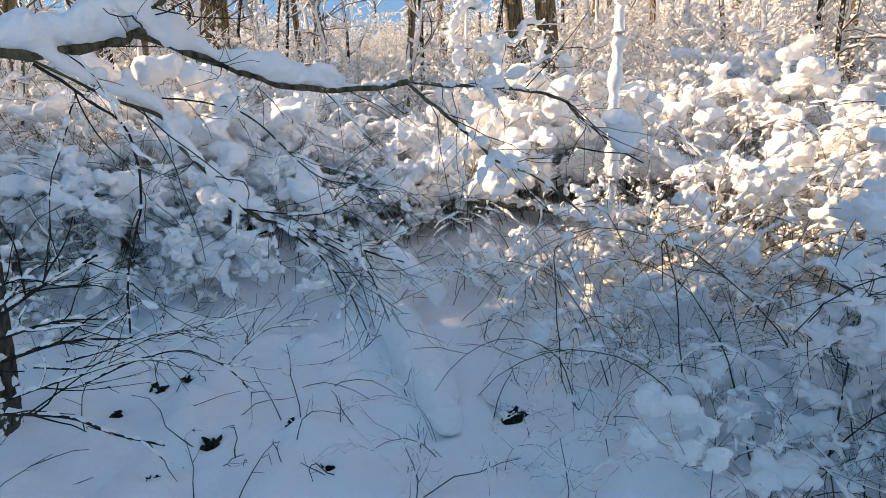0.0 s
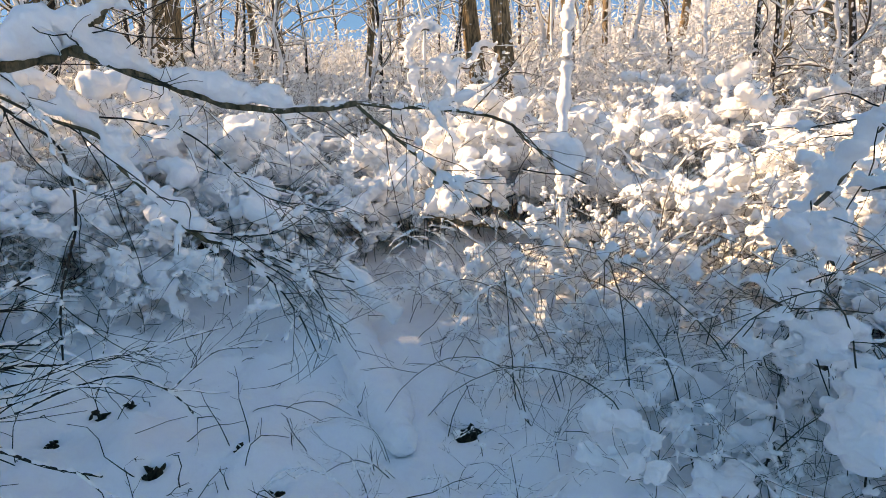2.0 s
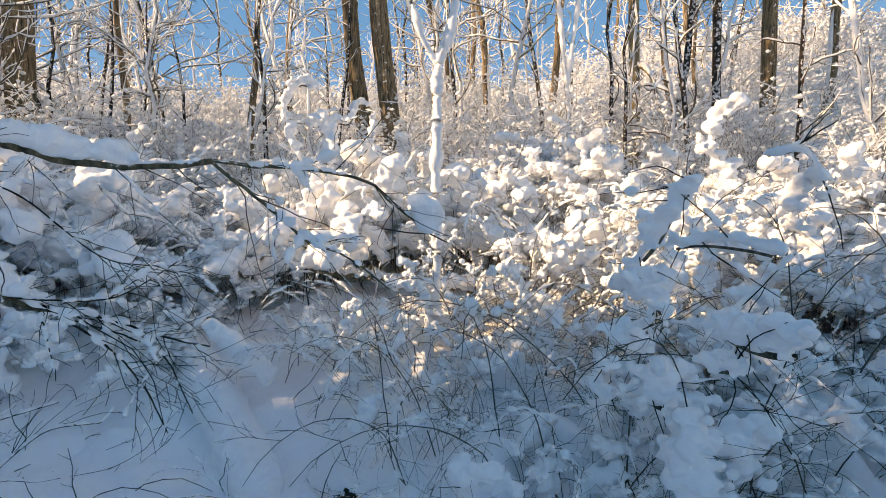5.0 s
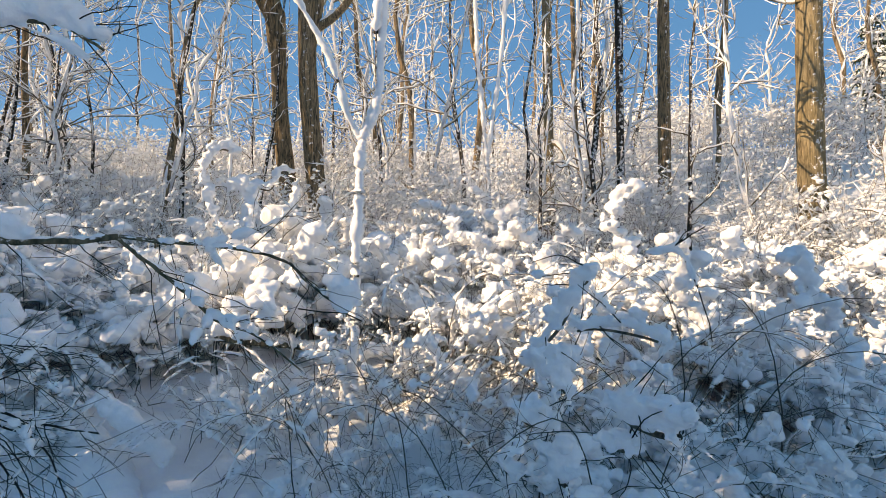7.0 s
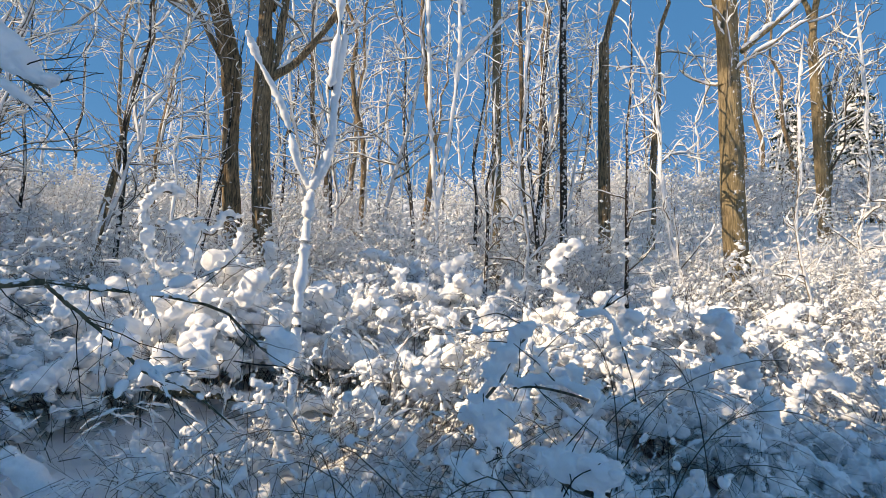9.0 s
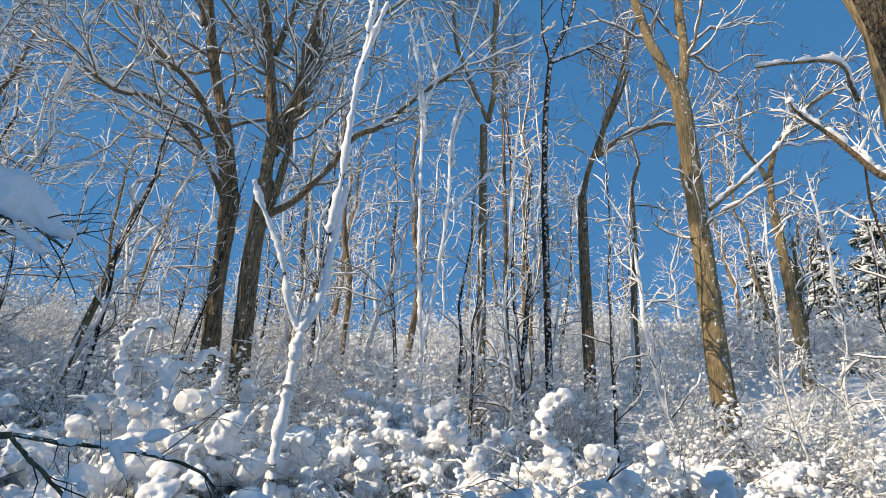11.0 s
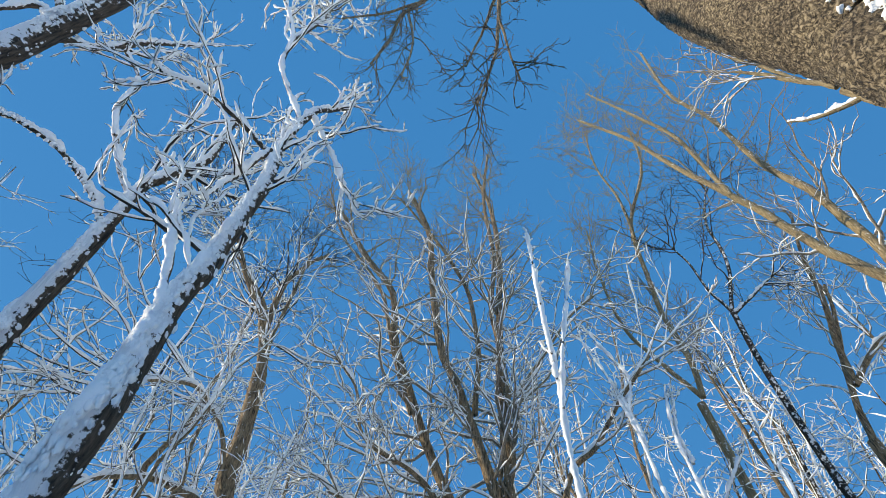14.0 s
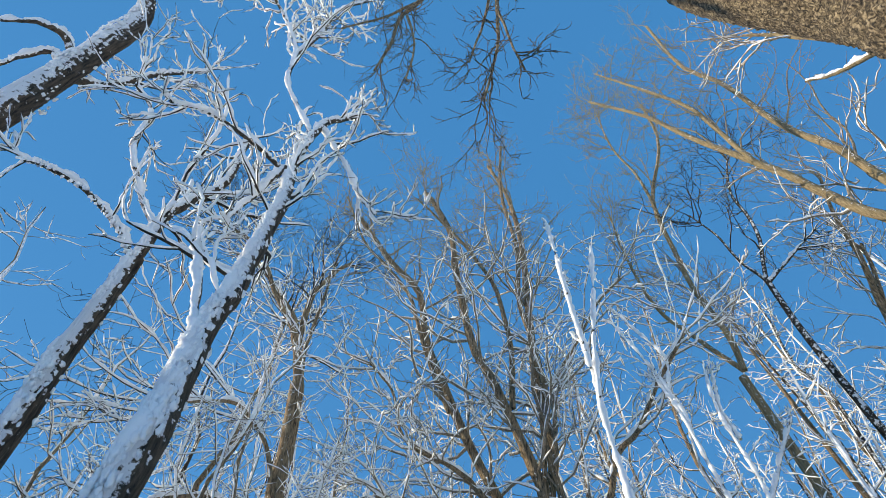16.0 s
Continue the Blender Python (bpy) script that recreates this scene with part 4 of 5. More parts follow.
LIMBS_NB.append([(1.57, 1.56, 0.91, 0.065), (1.59, 1.49, 0.84, 0.114), (1.59, 1.45, 0.76, 0.129), (1.53, 1.43, 0.65, 0.109)])
LIMBS_NB.append([(1.56, 2.05, 1.12, 0.056), (1.63, 1.99, 1.1, 0.095), (1.7, 1.93, 1.07, 0.056)])
LIMBS_NB.append([(1.47, 2.02, 0.88, 0.039), (1.51, 1.98, 0.86, 0.067), (1.54, 1.95, 0.83, 0.039)])
LIMBS_NB.append([(1.55, 1.23, 1.87, 0.014), (1.58, 1.19, 1.88, 0.018), (1.61, 1.15, 1.89, 0.016)])

LIMBS_OV = []
LIMBS_OV.append([(1.2, 0.9, 12.55, 0.048), (1, 1.29, 10.3, 0.031), (0.88, 1.53, 9.12, 0.021), (0.57, 1.81, 7.84, 0.012)])
LIMBS_OV.append([(1.1, 1.16, 11.37, 0.028), (0.8, 1.5, 10.17, 0.019), (0.5, 1.73, 9.02, 0.011)])
LIMBS_OV.append([(0.96, 1.28, 9.87, 0.02), (1, 1.44, 8.78, 0.014), (1.06, 1.58, 8.13, 0.01)])
LIMBS_OV.append([(0.41, 1.96, 17.7, 0.071), (-0.15, 2.07, 14.89, 0.051), (-0.54, 2.08, 13.49, 0.038), (-0.69, 2.11, 11.47, 0.026), (-0.87, 2.13, 10.23, 0.017)])
LIMBS_OV.append([(-0.28, 2.08, 14.63, 0.032), (-0.92, 2.05, 13.3, 0.023), (-1.51, 1.87, 11.91, 0.015)])
LIMBS_OV.append([(-0.4, 1.96, 12.93, 0.028), (-0.26, 2.08, 11.4, 0.019), (-0.38, 2.17, 9.85, 0.012)])

LIMBS_HG = []
LIMBS_HG.append([(0.43, 4.58, 2.64, 0.063), (0.27, 4.59, 2.71, 0.061), (0.14, 4.6, 2.53, 0.058), (0.17, 4.6, 2.29, 0.056), (0.26, 4.59, 2.03, 0.053)])
LIMBS_HG.append([(0.34, 4.59, 2.4, 0.097), (0.47, 4.58, 2.37, 0.085), (0.5, 4.57, 2.18, 0.074), (0.48, 4.57, 2.05, 0.063)])
LIMBS_HG.append([(0.5, 4.57, 2.42, 0.053), (0.66, 4.55, 2.39, 0.05), (0.74, 4.54, 2.54, 0.047), (0.87, 4.52, 2.53, 0.044)])
LIMBS_HG.append([(0.7, 4.65, 2.07, 0.059), (0.84, 4.62, 2.22, 0.052), (0.9, 4.61, 2.47, 0.044)])


HIGH = dict(limit=15.0, cover=(0.026, 0.05), twig_snow=0.014, share=0.95, per=(3.6, 3, 3), fine_r=0.0105, tips=3, spring=(25, 62), length=((1.4, 4.0), (0.8, 2.2), (0.4, 1.0)), up=0.07, wig=0.22, finest=1, patchy=0.15)
build_tree(LIMBS_A, BARK_BROWN, TWIG_TAN, "tall brown furrowed tree with spreading crown, thin snow on the limbs", 11, **dict(HIGH, per=(3.8, 3, 3), spring=(30, 72), length=((1.8, 4.8), (0.8, 2.2), (0.4, 1.0)), cover=(0.034, 0.055), twig_snow=0.017, limit=17.0, up=0.05, wig=0.24, share=0.95))
build_tree(LIMBS_A2, BARK_BROWN, TWIG_TAN, "tall dark brown tree standing close behind a thicker one", 12, **dict(HIGH, per=(3.8, 3, 3), spring=(30, 72), length=((1.8, 4.8), (0.8, 2.2), (0.4, 1.0)), cover=(0.034, 0.055), twig_snow=0.017, limit=17.0, up=0.05, wig=0.24, share=0.95))
build_tree(LIMBS_B, BARK_GREY, TWIG_BROWN, "slender forked young tree plastered white with driven snow", 13, limit=None, cover=(0.02, 0.05), per=(3, 2, 2), length=((0.3, 0.9), (0.2, 0.4), (0.1, 0.25)), steep=0.9)
build_tree(LIMBS_C, BARK_OLIVE, TWIG_TAN, "straight brown tree with a forked crown, sunlit bark", 14, **HIGH)
build_tree(LIMBS_D, BARK_DARK, TWIG_DARK, "straight blackish slim tree with a small crown", 15, **HIGH)
build_tree(LIMBS_E, BARK_BROWN, TWIG_TAN, "brown tree dividing into two main stems, bark mostly bare", 16, **HIGH)
build_tree(LIMBS_G, BARK_OLIVE, TWIG_TAN, "olive-barked tall tree leaning slightly, forked high up", 17, trunk_kids=5, **dict(HIGH, per=(2.6, 3, 3)))
build_tree(LIMBS_H, BARK_PLASTER, TWIG_DARK, "near leaning tree, dark bark thickly coated with snow", 218, root=(-2.5, 2.62), flare=1.15, tips=2, plaster=220, per=(5, 3, 3), spring=(30, 65), length=((0.8, 2.4), (0.4, 1.2), (0.15, 0.5)), limit=None, cover=(0.028, 0.04), twig_snow=0.014, share=1.0, steep=1.0, fine_r=0.005, low=0.6, rise=0.5, long=3.0, wig=0.2, patchy=0.05)
build_tree(LIMBS_I, BARK_PLASTER, TWIG_DARK, "dark tree with snow-plastered trunk and crooked limbs", 19, root=(-3.6, 3.1), tips=2, plaster=150, per=(5, 3, 3), spring=(30, 65), length=((1.0, 2.8), (0.5, 1.4), (0.25, 0.7)), wig=0.19, patchy=0.1, low=0.25, rise=0.5, long=2.0, limit=None, cover=(0.024, 0.045), twig_snow=0.011, share=0.9, steep=0.8, fine_r=0.005)
build_tree(LIMBS_J, BARK_PLASTER, TWIG_DARK, "thick snow-coated tree reaching high overhead", 20, root=(-5.6, 2.1), tips=2, plaster=150, per=(5, 3, 3), spring=(30, 65), length=((1.0, 2.8), (0.5, 1.4), (0.25, 0.7)), wig=0.19, patchy=0.1, low=0.25, rise=0.5, long=2.0, limit=None, cover=(0.024, 0.045), twig_snow=0.011, share=0.9, steep=0.8, fine_r=0.005)
build_tree(LIMBS_K, BARK_BROWN, TWIG_DARK, "dark trunk with many crooked snowy limbs", 21, root=(-3.75, 9.3), per=(3.6, 4, 3), spring=(20, 55), length=((1.9, 5.0), (0.8, 2.5), (0.4, 1.1)), limit=17.0, cover=(0.036, 0.06), twig_snow=0.018, share=0.9, wig=0.19, up=0.06, patchy=0.12, finest=1, fine_r=0.009)


def build_big_trunk():
    """The massive trunk close by, with deep plates of bark modelled in its surface."""
    rng = np.random.default_rng(22)
    root = (1.72, -0.32)
    z = surface(*root)
    ctrl = [(root[0], root[1], z - 0.2, 0.42), (root[0], root[1], z + 0.5, 0.31)] + [tuple(p) for p in LIMBS_L[0]]
    P, R = spline(ctrl, 240)
    T = np.gradient(P, axis=0)
    T /= np.linalg.norm(T, axis=1, keepdims=True)
    N1 = np.cross(T, np.array([0.94, 0.34, 0.0]))
    N1 /= np.linalg.norm(N1, axis=1, keepdims=True)
    N2 = np.cross(N1, T)
    k = 150
    a = np.arange(k) * 2 * np.pi / k
    u = np.linspace(0, 1, len(P)) * 30
    A, U = np.meshgrid(a, u)
    ridge = np.sin(17 * A + 2.2 * np.sin(1.3 * U + 3 * np.sin(A)) + 1.5 * np.sin(2.7 * U + 2 * A))
    ridge = np.abs(ridge) * (0.55 + 0.45 * np.sin(9.0 * U + 5 * np.sin(7 * A) + 2 * np.sin(3 * A)))
    ridge += 0.4 * np.sin(31 * A + 3 * np.sin(4 * U)) * np.sin(21 * U + 3 * np.sin(5 * A))
    big = 0.05 * np.sin(2 * A + 0.3 * U) + 0.035 * np.sin(3 * A - 0.7 * U + 1)
    rad = R[:, None] * (1 + big) + 0.010 * ridge + rng.normal(0, 0.0015, A.shape)
    V = P[:, None, :] + rad[..., None] * (np.cos(A)[..., None] * N1[:, None, :] + np.sin(A)[..., None] * N2[:, None, :])
    ob = empty("tree", (root[0], root[1], z), "massive rough-barked trunk leaning overhead beside the path", "tree", "trees")
    o = (root[0], root[1], z)
    s = Shape()
    idx = np.arange(V.shape[0] * k).reshape(V.shape[0], k)
    nx = np.roll(idx, -1, axis=1)
    s.add(V, np.stack([idx[:-1], nx[:-1], nx[1:], idx[1:]], -1))
    s.build("trunk", BARK_ROUGH, ob, origin=o)
    # snow caught in the bark of the far upper side
    wh = Shape()
    n = 900
    pick = np.clip(rng.choice([120, 150, 170, 205], n) + rng.normal(0, 11, n), 60, 238).astype(int)
    ang = rng.normal(SNOW_SIDE, 0.22, n)
    ai = ((ang % 6.283) / 6.283 * k).astype(int) % k
    C = V[pick, ai]
    r = rng.uniform(0.004, 0.019, n)
    wh.lumps(C, np.stack([r * 1.3, r, r * 0.9], -1), rng, 0.3, 5, 7)
    wh.build("snow", SNOW, ob, "patches of snow stuck in the bark", origin=o, kind="stuff")


build_big_trunk()
build_tree(LIMBS_N, BARK_OLIVE, TWIG_TAN, "olive-barked tree with fine bare twigs", 23, root=(7.2, 1.7), **HIGH)
build_tree(LIMBS_M, BARK_BROWN, TWIG_BROWN, "slim brown tree farther back on the slope", 24, trunk_kids=6, **HIGH)
build_tree(LIMBS_R, BARK_OLIVE, TWIG_BROWN, "mossy brown tree group in front of dark evergreens", 25, trunk_kids=5, **HIGH)
build_tree(LIMBS_R2, BARK_BROWN, TWIG_BROWN, "tree with a long slanting limb under snow", 26, root=(10.6, 2.2), limit=None, cover=(0.03, 0.07), trunk_kids=8)


def build_sapling():
    build_tree(LIMBS_S, BARK_DARK, TWIG_DARK, "thin forked sapling wrapped in thick soft snow", 27, name="sapling", per=(1, 1, 1),
               length=((0.1, 0.3), (0.08, 0.15), (0.05, 0.1)), limit=None, cover=(0.017, 0.045), share=1.0, steep=1.0, flare=1.1, fine_r=0.002, low=0.8, rise=0.35, long=3.0)


build_sapling()


def build_front_branch():
    """The low snow-laden boughs that reach across from the leaning tree."""
    rng = np.random.default_rng(31)
    o = (-1.5, 1.6, 1.9)
    ob = empty("bough", o, "low dark bough bent under thick pillows of snow", "branch")
    white, twigs = Shape(), Shape()
    for i, ctrl in enumerate(LIMBS_BR):
        P, R = spline(ctrl, 60)
        u = np.linspace(0, 1, 60)[:, None]
        P = P + sum(np.sin(u * k * 6.283 + rng.uniform(0, 6.28, 3)) * w for k, w in ((4.1, 0.35), (9.3, 0.2))) * R[:, None] * np.minimum(1, 6 * u)
        s = Shape()
        s.tubes(P[None], (R * (1 + rng.normal(0, 0.06, 60)))[None], 10, 1.0, 0.07, rng)
        s.build("limb", BARK_BOUGH if R.max() > 0.006 else TWIG_DARK, ob, origin=o)
        deep = {0: 0.05, 3: 0.032, 4: 0.019, 5: 0.008, 11: 0.055}.get(i, 0.006)
        snow_on(white, P[::2][None], R[::2][None], rng, deep, deep * 1.2, 1.0, 12, 3, None, 4, 0.5, 0.15 if deep > 0.01 else 0.75, 1.5 if i == 4 else 0.85, 0.15 if deep > 0.03 else 0.0, 1.2, env=((0, 0.72, 0.86, 1), (1, 1, 0.15, 0.12)) if i == 0 else None)
        Q, S = sprout(P[::2][None], np.minimum(R[::2], 0.005)[None], rng, 12, 0.1, 1.0, (25, 75), (0.12, 0.65), 0.55, 8, 0.0, 0.14, 0.0015, 0.5)
        twigs.tubes(Q, S, 5)
        Q2, S2 = sprout(Q, S, rng, 2, 0.2, 0.9, (25, 65), (0.06, 0.3), 0.6, 5, -0.02, 0.13, 0.0012, 0.6)
        twigs.tubes(Q2, S2, 4)
        snow_on(white, Q, S, rng, 0.008, 0.018, 0.4, 6, 2)
    # a curl of slipped snow, knobs at the fork and a cornice near the end
    knobs = np.array([(-1.11, 1.69, 2.07, 0.03), (-1.09, 1.71, 2.055, 0.024), (-1.07, 1.72, 2.035, 0.022), (-1.0, 1.79, 1.9, 0.03), (-0.98, 1.8, 1.86, 0.026), (-0.97, 1.81, 1.815, 0.022), (-0.965, 1.81, 1.79, 0.02),
                      (-0.435, 2.04, 1.94, 0.035), (-0.4, 2.05, 1.92, 0.032), (-0.365, 2.06, 1.905, 0.026)])
    white.lumps(knobs[:, :3], knobs[:, 3:] * np.array([1.15, 1.1, 0.95]), rng, 0.16, 8, 10)
    P, R = spline(LIMBS_BR[4], 30)
    j = rng.integers(3, 26, 34)
    q = rng.uniform(0.012, 0.026, 34)
    white.lumps(P[j] + np.stack([rng.normal(0.024, 0.008, 34), rng.normal(0.01, 0.01, 34), rng.uniform(0.024, 0.044, 34)], -1), np.stack([q, q, q * 0.9], -1), rng, 0.2, 7, 9)
    twigs.build("brushwood", TWIG_DARK, ob, origin=o, kind="stuff")
    soften(white.build("snow", SNOW, ob, "rounded snow lying thick on the boughs", origin=o, kind="stuff"), 0.007, 2, 0.015)


build_front_branch()


def laden(limbs, name, label, foot, seed, wood, thick=1.0, core=0.12, kids=5, rough=0.55, sag=0.75):
    """Stems from one foot that carry snow several times their own thickness."""
    rng = np.random.default_rng(seed)
    o = (foot[0], foot[1], surface(*foot))
    ob = empty(name, o, label, "shrub" if "shrub" in name else "log")
    white, twigs = Shape(), Shape()
    for ctrl in limbs:
        P, R = spline(ctrl, 26)
        s = Shape()
        s.tubes(P[None, 4:-4] - np.array([0, 0, 1.0]) * R[None, 4:-4, None] * sag, np.maximum(R[4:-4] * core, 0.004)[None], 8)
        s.build("stem", wood, ob, origin=o)
        k = 26
        arc = np.linspace(0, 1, k)
        wave = sum(a * np.sin(arc * f * 6.283 + rng.uniform(0, 6.283)) for f, a in ((1.3, 0.18), (2.9, 0.16), (5.3, 0.10)))
        W = (0.6 if rough > 0.3 else 0.85) * R * thick * (1 + rough * 2.0 * wave) * np.sin(np.pi * np.clip(arc * 0.94 + 0.03, 0, 1)) ** (0.35 if rough > 0.3 else 0.7)
        if rough <= 0.3:
            P = P - np.array([0, 0, 1.0]) * R[:, None] * 0.3
        white.tubes(P[None], W[None], 14, 0.9)
        m = len(ctrl) * (26 if rough > 0.3 else 4)
        j = rng.integers(2, k - 2, m)
        C = P[j] + rng.normal(0, 0.36 if rough > 0.3 else 0.15, (m, 3)) * R[j][:, None] * np.array([1.0, 1.0, 0.85])
        q = R[j] * (0.15 + 0.5 * rng.random(m) ** 1.4) * thick
        white.lumps(C, np.stack([q * 1.2, q, q * 0.85], -1), rng, 0.26, 7, 9)
        if kids:
            Q, S = sprout(P[None], np.full((1, k), 0.004), rng, kids, 0.0, 1.0, (30, 80), (0.15, 0.6), 0.8, 7, 0.0, 0.15, 0.0014, 0.5)
            twigs.tubes(Q, S, 5)
            snow_on(white, Q, S, rng, 0.010, 0.03, 0.5, 6, 2)
    if twigs.count:
        twigs.build("brushwood", TWIG_DARK, ob, origin=o, kind="stuff")
    soften(white.build("snow", SNOW, ob, "thick rounded snow", origin=o, kind="stuff"), 0.010, 5 if rough > 0.3 else 9, 0.016)


laden(LIMBS_NB, "laden_shrub", "low shrub buried under big soft lumps of snow", (1.75, 1.55), 33, TWIG_BROWN, 0.62)
laden(LIMBS_HG, "drooping_shrub", "drooping shrub hung with sunlit rolls of snow", (0.45, 4.6), 34, TWIG_BROWN, 0.8, kids=7)
laden(LIMBS_LOG, "fallen_log", "fallen trunk lying across the brush under snow", (1.2, 5.0), 35, BARK_BROWN, 0.9, 0.5, 3)
laden(LIMBS_RIDGE, "buried_log", "bent stem wholly buried in a smooth ridge of snow", (0.1, 2.8), 36, BARK_DARK, 1.25, 0.1, 0, 0.2, 0.35)


def build_left_shrub():
    rng = np.random.default_rng(37)
    o = (-2.7, 2.5, surface(-2.7, 2.5))
    ob = empty("shrub", o, "dark bare shrub fanning out low over the snow", "shrub")
    white, twigs = Shape(), Shape()
    for ctrl in LIMBS_FL:
        P, R = spline(ctrl, 22)
        s = Shape()
        R = R * 0.8
        s.tubes(P[None], R[None], 7)
        s.build("stem", TWIG_DARK, ob, origin=o)
        snow_on(white, P[None], R[None], rng, 0.008, 0.016, 1.0, 8, 3, None, 4, 0.3, 0.75)
        Q, S = sprout(P[None], R[None], rng, 8, 0.15, 1.0, (20, 55), (0.1, 0.55), 0.6, 7, 0.0, 0.14, 0.0018, 0.5)
        twigs.tubes(Q, S, 5)
        snow_on(white, Q, S, rng, 0.006, 0.012, 0.25, 6, 2)
    twigs.build("brushwood", TWIG_DARK, ob, origin=o, kind="stuff")
    white.build("snow", SNOW, ob, "thin snow on the twigs", origin=o, kind="stuff")


build_left_shrub()


# ---- shrubs ----
# stems: count, points, length, spread, droop, wander, radius; snow depth, most, share; twigs: count, length, angle, lift
SHRUBS = {
    "mound": (18, 10, (1.2, 2.1), 0.7, -0.17, 0.12, 0.006, 0.018, 0.03, 0.7, 8, (0.25, 0.8), (30, 75), -0.04),
    "wispy": (7, 12, (0.9, 1.9), 0.9, -0.14, 0.11, 0.0034, 0.012, 0.022, 0.45, 3, (0.2, 0.7), (20, 60), 0.02),
    "cane": (4, 14, (1.6, 2.5), 0.5, -0.09, 0.07, 0.0052, 0.010, 0.018, 0.15, 4, (0.25, 0.8), (20, 50), 0.05),
    "tangle": (12, 8, (0.8, 1.8), 0.9, -0.08, 0.14, 0.005, 0.014, 0.026, 0.6, 5, (0.3, 0.9), (35, 80), 0.0),
    "brush": (10, 7, (1.0, 2.2), 0.5, -0.05, 0.13, 0.006, 0.014, 0.024, 0.7, 6, (0.3, 1.1), (35, 80), 0.03),
    "laden": (8, 10, (0.9, 1.8), 0.75, -0.13, 0.14, 0.0042, 0.014, 0.03, 0.4, 6, (0.2, 0.75), (25, 70), -0.02),
}
# rolls of snow along stems and twigs: rolls on stems, on twigs; lumps in each, roll length, scatter, least and further radius; voxel, rounds
ROLLS = {
    "mound": (30, 22, 24, 0.62, 0.036, 0.022, 0.05, 0.015, 2),
    "laden": (20, 18, 18, 0.36, 0.036, 0.018, 0.038, 0.0125, 2),
    "wispy": (6, 16, 7, 0.14, 0.014, 0.009, 0.02, 0.0095, 2),
    "cane": (3, 9, 4, 0.06, 0.008, 0.008, 0.014, 0.009, 2),
    "tangle": (12, 30, 8, 0.20, 0.018, 0.010, 0.022, 0.0125, 1),
}


def shrub_shapes(kind, seed, cheap=False):
    """One shrub about its foot at the origin: its stems one by one, the twigs and the snow."""
    rng = np.random.default_rng(seed)
    wood, white, stems = Shape(), Shape(), []
    m, n, L, fan, droop, wig, r0, snow, most, share, kids, klen, kang, lift = SHRUBS[kind]
    if cheap:
        m, n = 8, 6
    a = rng.uniform(0, 6.28, m)
    f = rng.uniform(0.1, 1.0, m) * fan
    d = np.stack([np.cos(a) * f, np.sin(a) * f, np.ones(m)], -1)
    d /= np.linalg.norm(d, axis=1, keepdims=True)
    P = np.zeros((m, n, 3))
    P[:, 0] = np.stack([rng.normal(0, 0.22, m), rng.normal(0, 0.22, m), np.full(m, -0.12)], -1)
    step = rng.uniform(*L, m)[:, None] / (n - 1)
    for j in range(1, n):
        d = d + rng.normal(0, wig, (m, 3)) + np.array([0, 0, droop * j / 4])
        d[:, :2] *= 1.04
        d /= np.linalg.norm(d, axis=1, keepdims=True)
        P[:, j] = P[:, j - 1] + d * step
    R = rng.uniform(0.6, 1.3, m)[:, None] * r0 * np.linspace(1, 0.35, n)[None]
    near = kind in ("mound", "wispy", "laden", "cane")
    if near:
        for p, q in zip(P, R):
            stems.append(Shape())
            stems[-1].tubes(p[None], q[None], 5)
    else:
        wood.tubes(P, R, 3 if cheap else 4)
    snow_on(white, P, R, rng, snow, most, share, 6 if near else 4, 2 if near else 1, None, 4, 0.15, 0.4, 0.8, 0.0, 2.0)
    Q, S = sprout(P, R, rng, kids, 0.25, 1.0, kang, klen, 0.6, 4 if cheap else 7, lift, 0.14, 0.0045 if cheap else 0.002, 0.5)
    wood.tubes(Q[::2] if cheap else Q, S[::2] if cheap else S, 3)
    snow_on(white, Q, S, rng, snow * 0.9, most * 0.9, 0.9 if cheap else share, 5 if near else 3, 2 if near else 1, None, 4, 0.15, 0.4, 0.8, 0.0, 2.0)
    Q2, S2 = sprout(Q, S, rng, 2 if cheap else 3, 0.2, 1.0, (25, 70), (klen[0] * 0.5, klen[1] * 0.5), 0.7, 3 if cheap else 4, lift, 0.16, 0.0022 if cheap else 0.0014, 0.6)
    some = {"mound": 3, "brush": 3, "laden": 4, "tangle": 3}.get(kind, 1)
    if not cheap:
        wood.tubes(Q2[::some], S2[::some], 3)
    if not cheap:
        snow_on(white, Q2, S2, rng, snow * 0.6, most * 0.6, share * 0.7, 4 if near else 3, 1, None, 4, 0.15, 0.4, 0.8, 0.0, 2.0)

    def rolls(lines, count, each, reach, spread, least, more):
        """Lumps strung along a stretch of a stem, so that they run into one drooping roll."""
        k, c = lines.shape[1], rng.integers(0, len(lines), count)
        total = np.linalg.norm(np.diff(lines[c], axis=1), axis=2).sum(1)
        mid = rng.uniform(0.35, 0.95, count)
        big = 0.4 + 1.0 * rng.random(count) ** 1.4
        t = mid[:, None] + rng.uniform(-0.5, 0.5, (count, each)) * (reach * big / total)[:, None]
        x = np.clip(t, 0.2, 1.0) * (k - 1)
        i = np.minimum(x.astype(int), k - 2)
        w = (x - i)[..., None]
        C = lines[c[:, None], i] * (1 - w) + lines[c[:, None], i + 1] * w
        C = C + rng.normal(0, 1, C.shape) * np.array([1, 1, 0.7]) * (spread * big)[:, None, None] + np.array([0, 0, 0.4 * least])
        r = ((least + more * rng.random((count, each)) ** 1.3) * big[:, None]).ravel()
        C = C.reshape(-1, 3)
        ok = C[:, 2] > 0.1
        C, r = C[ok], r[ok]
        white.lumps(C, np.stack([r * 1.2, r * 1.1, r * 0.9], -1), rng, 0.16, 6, 8)

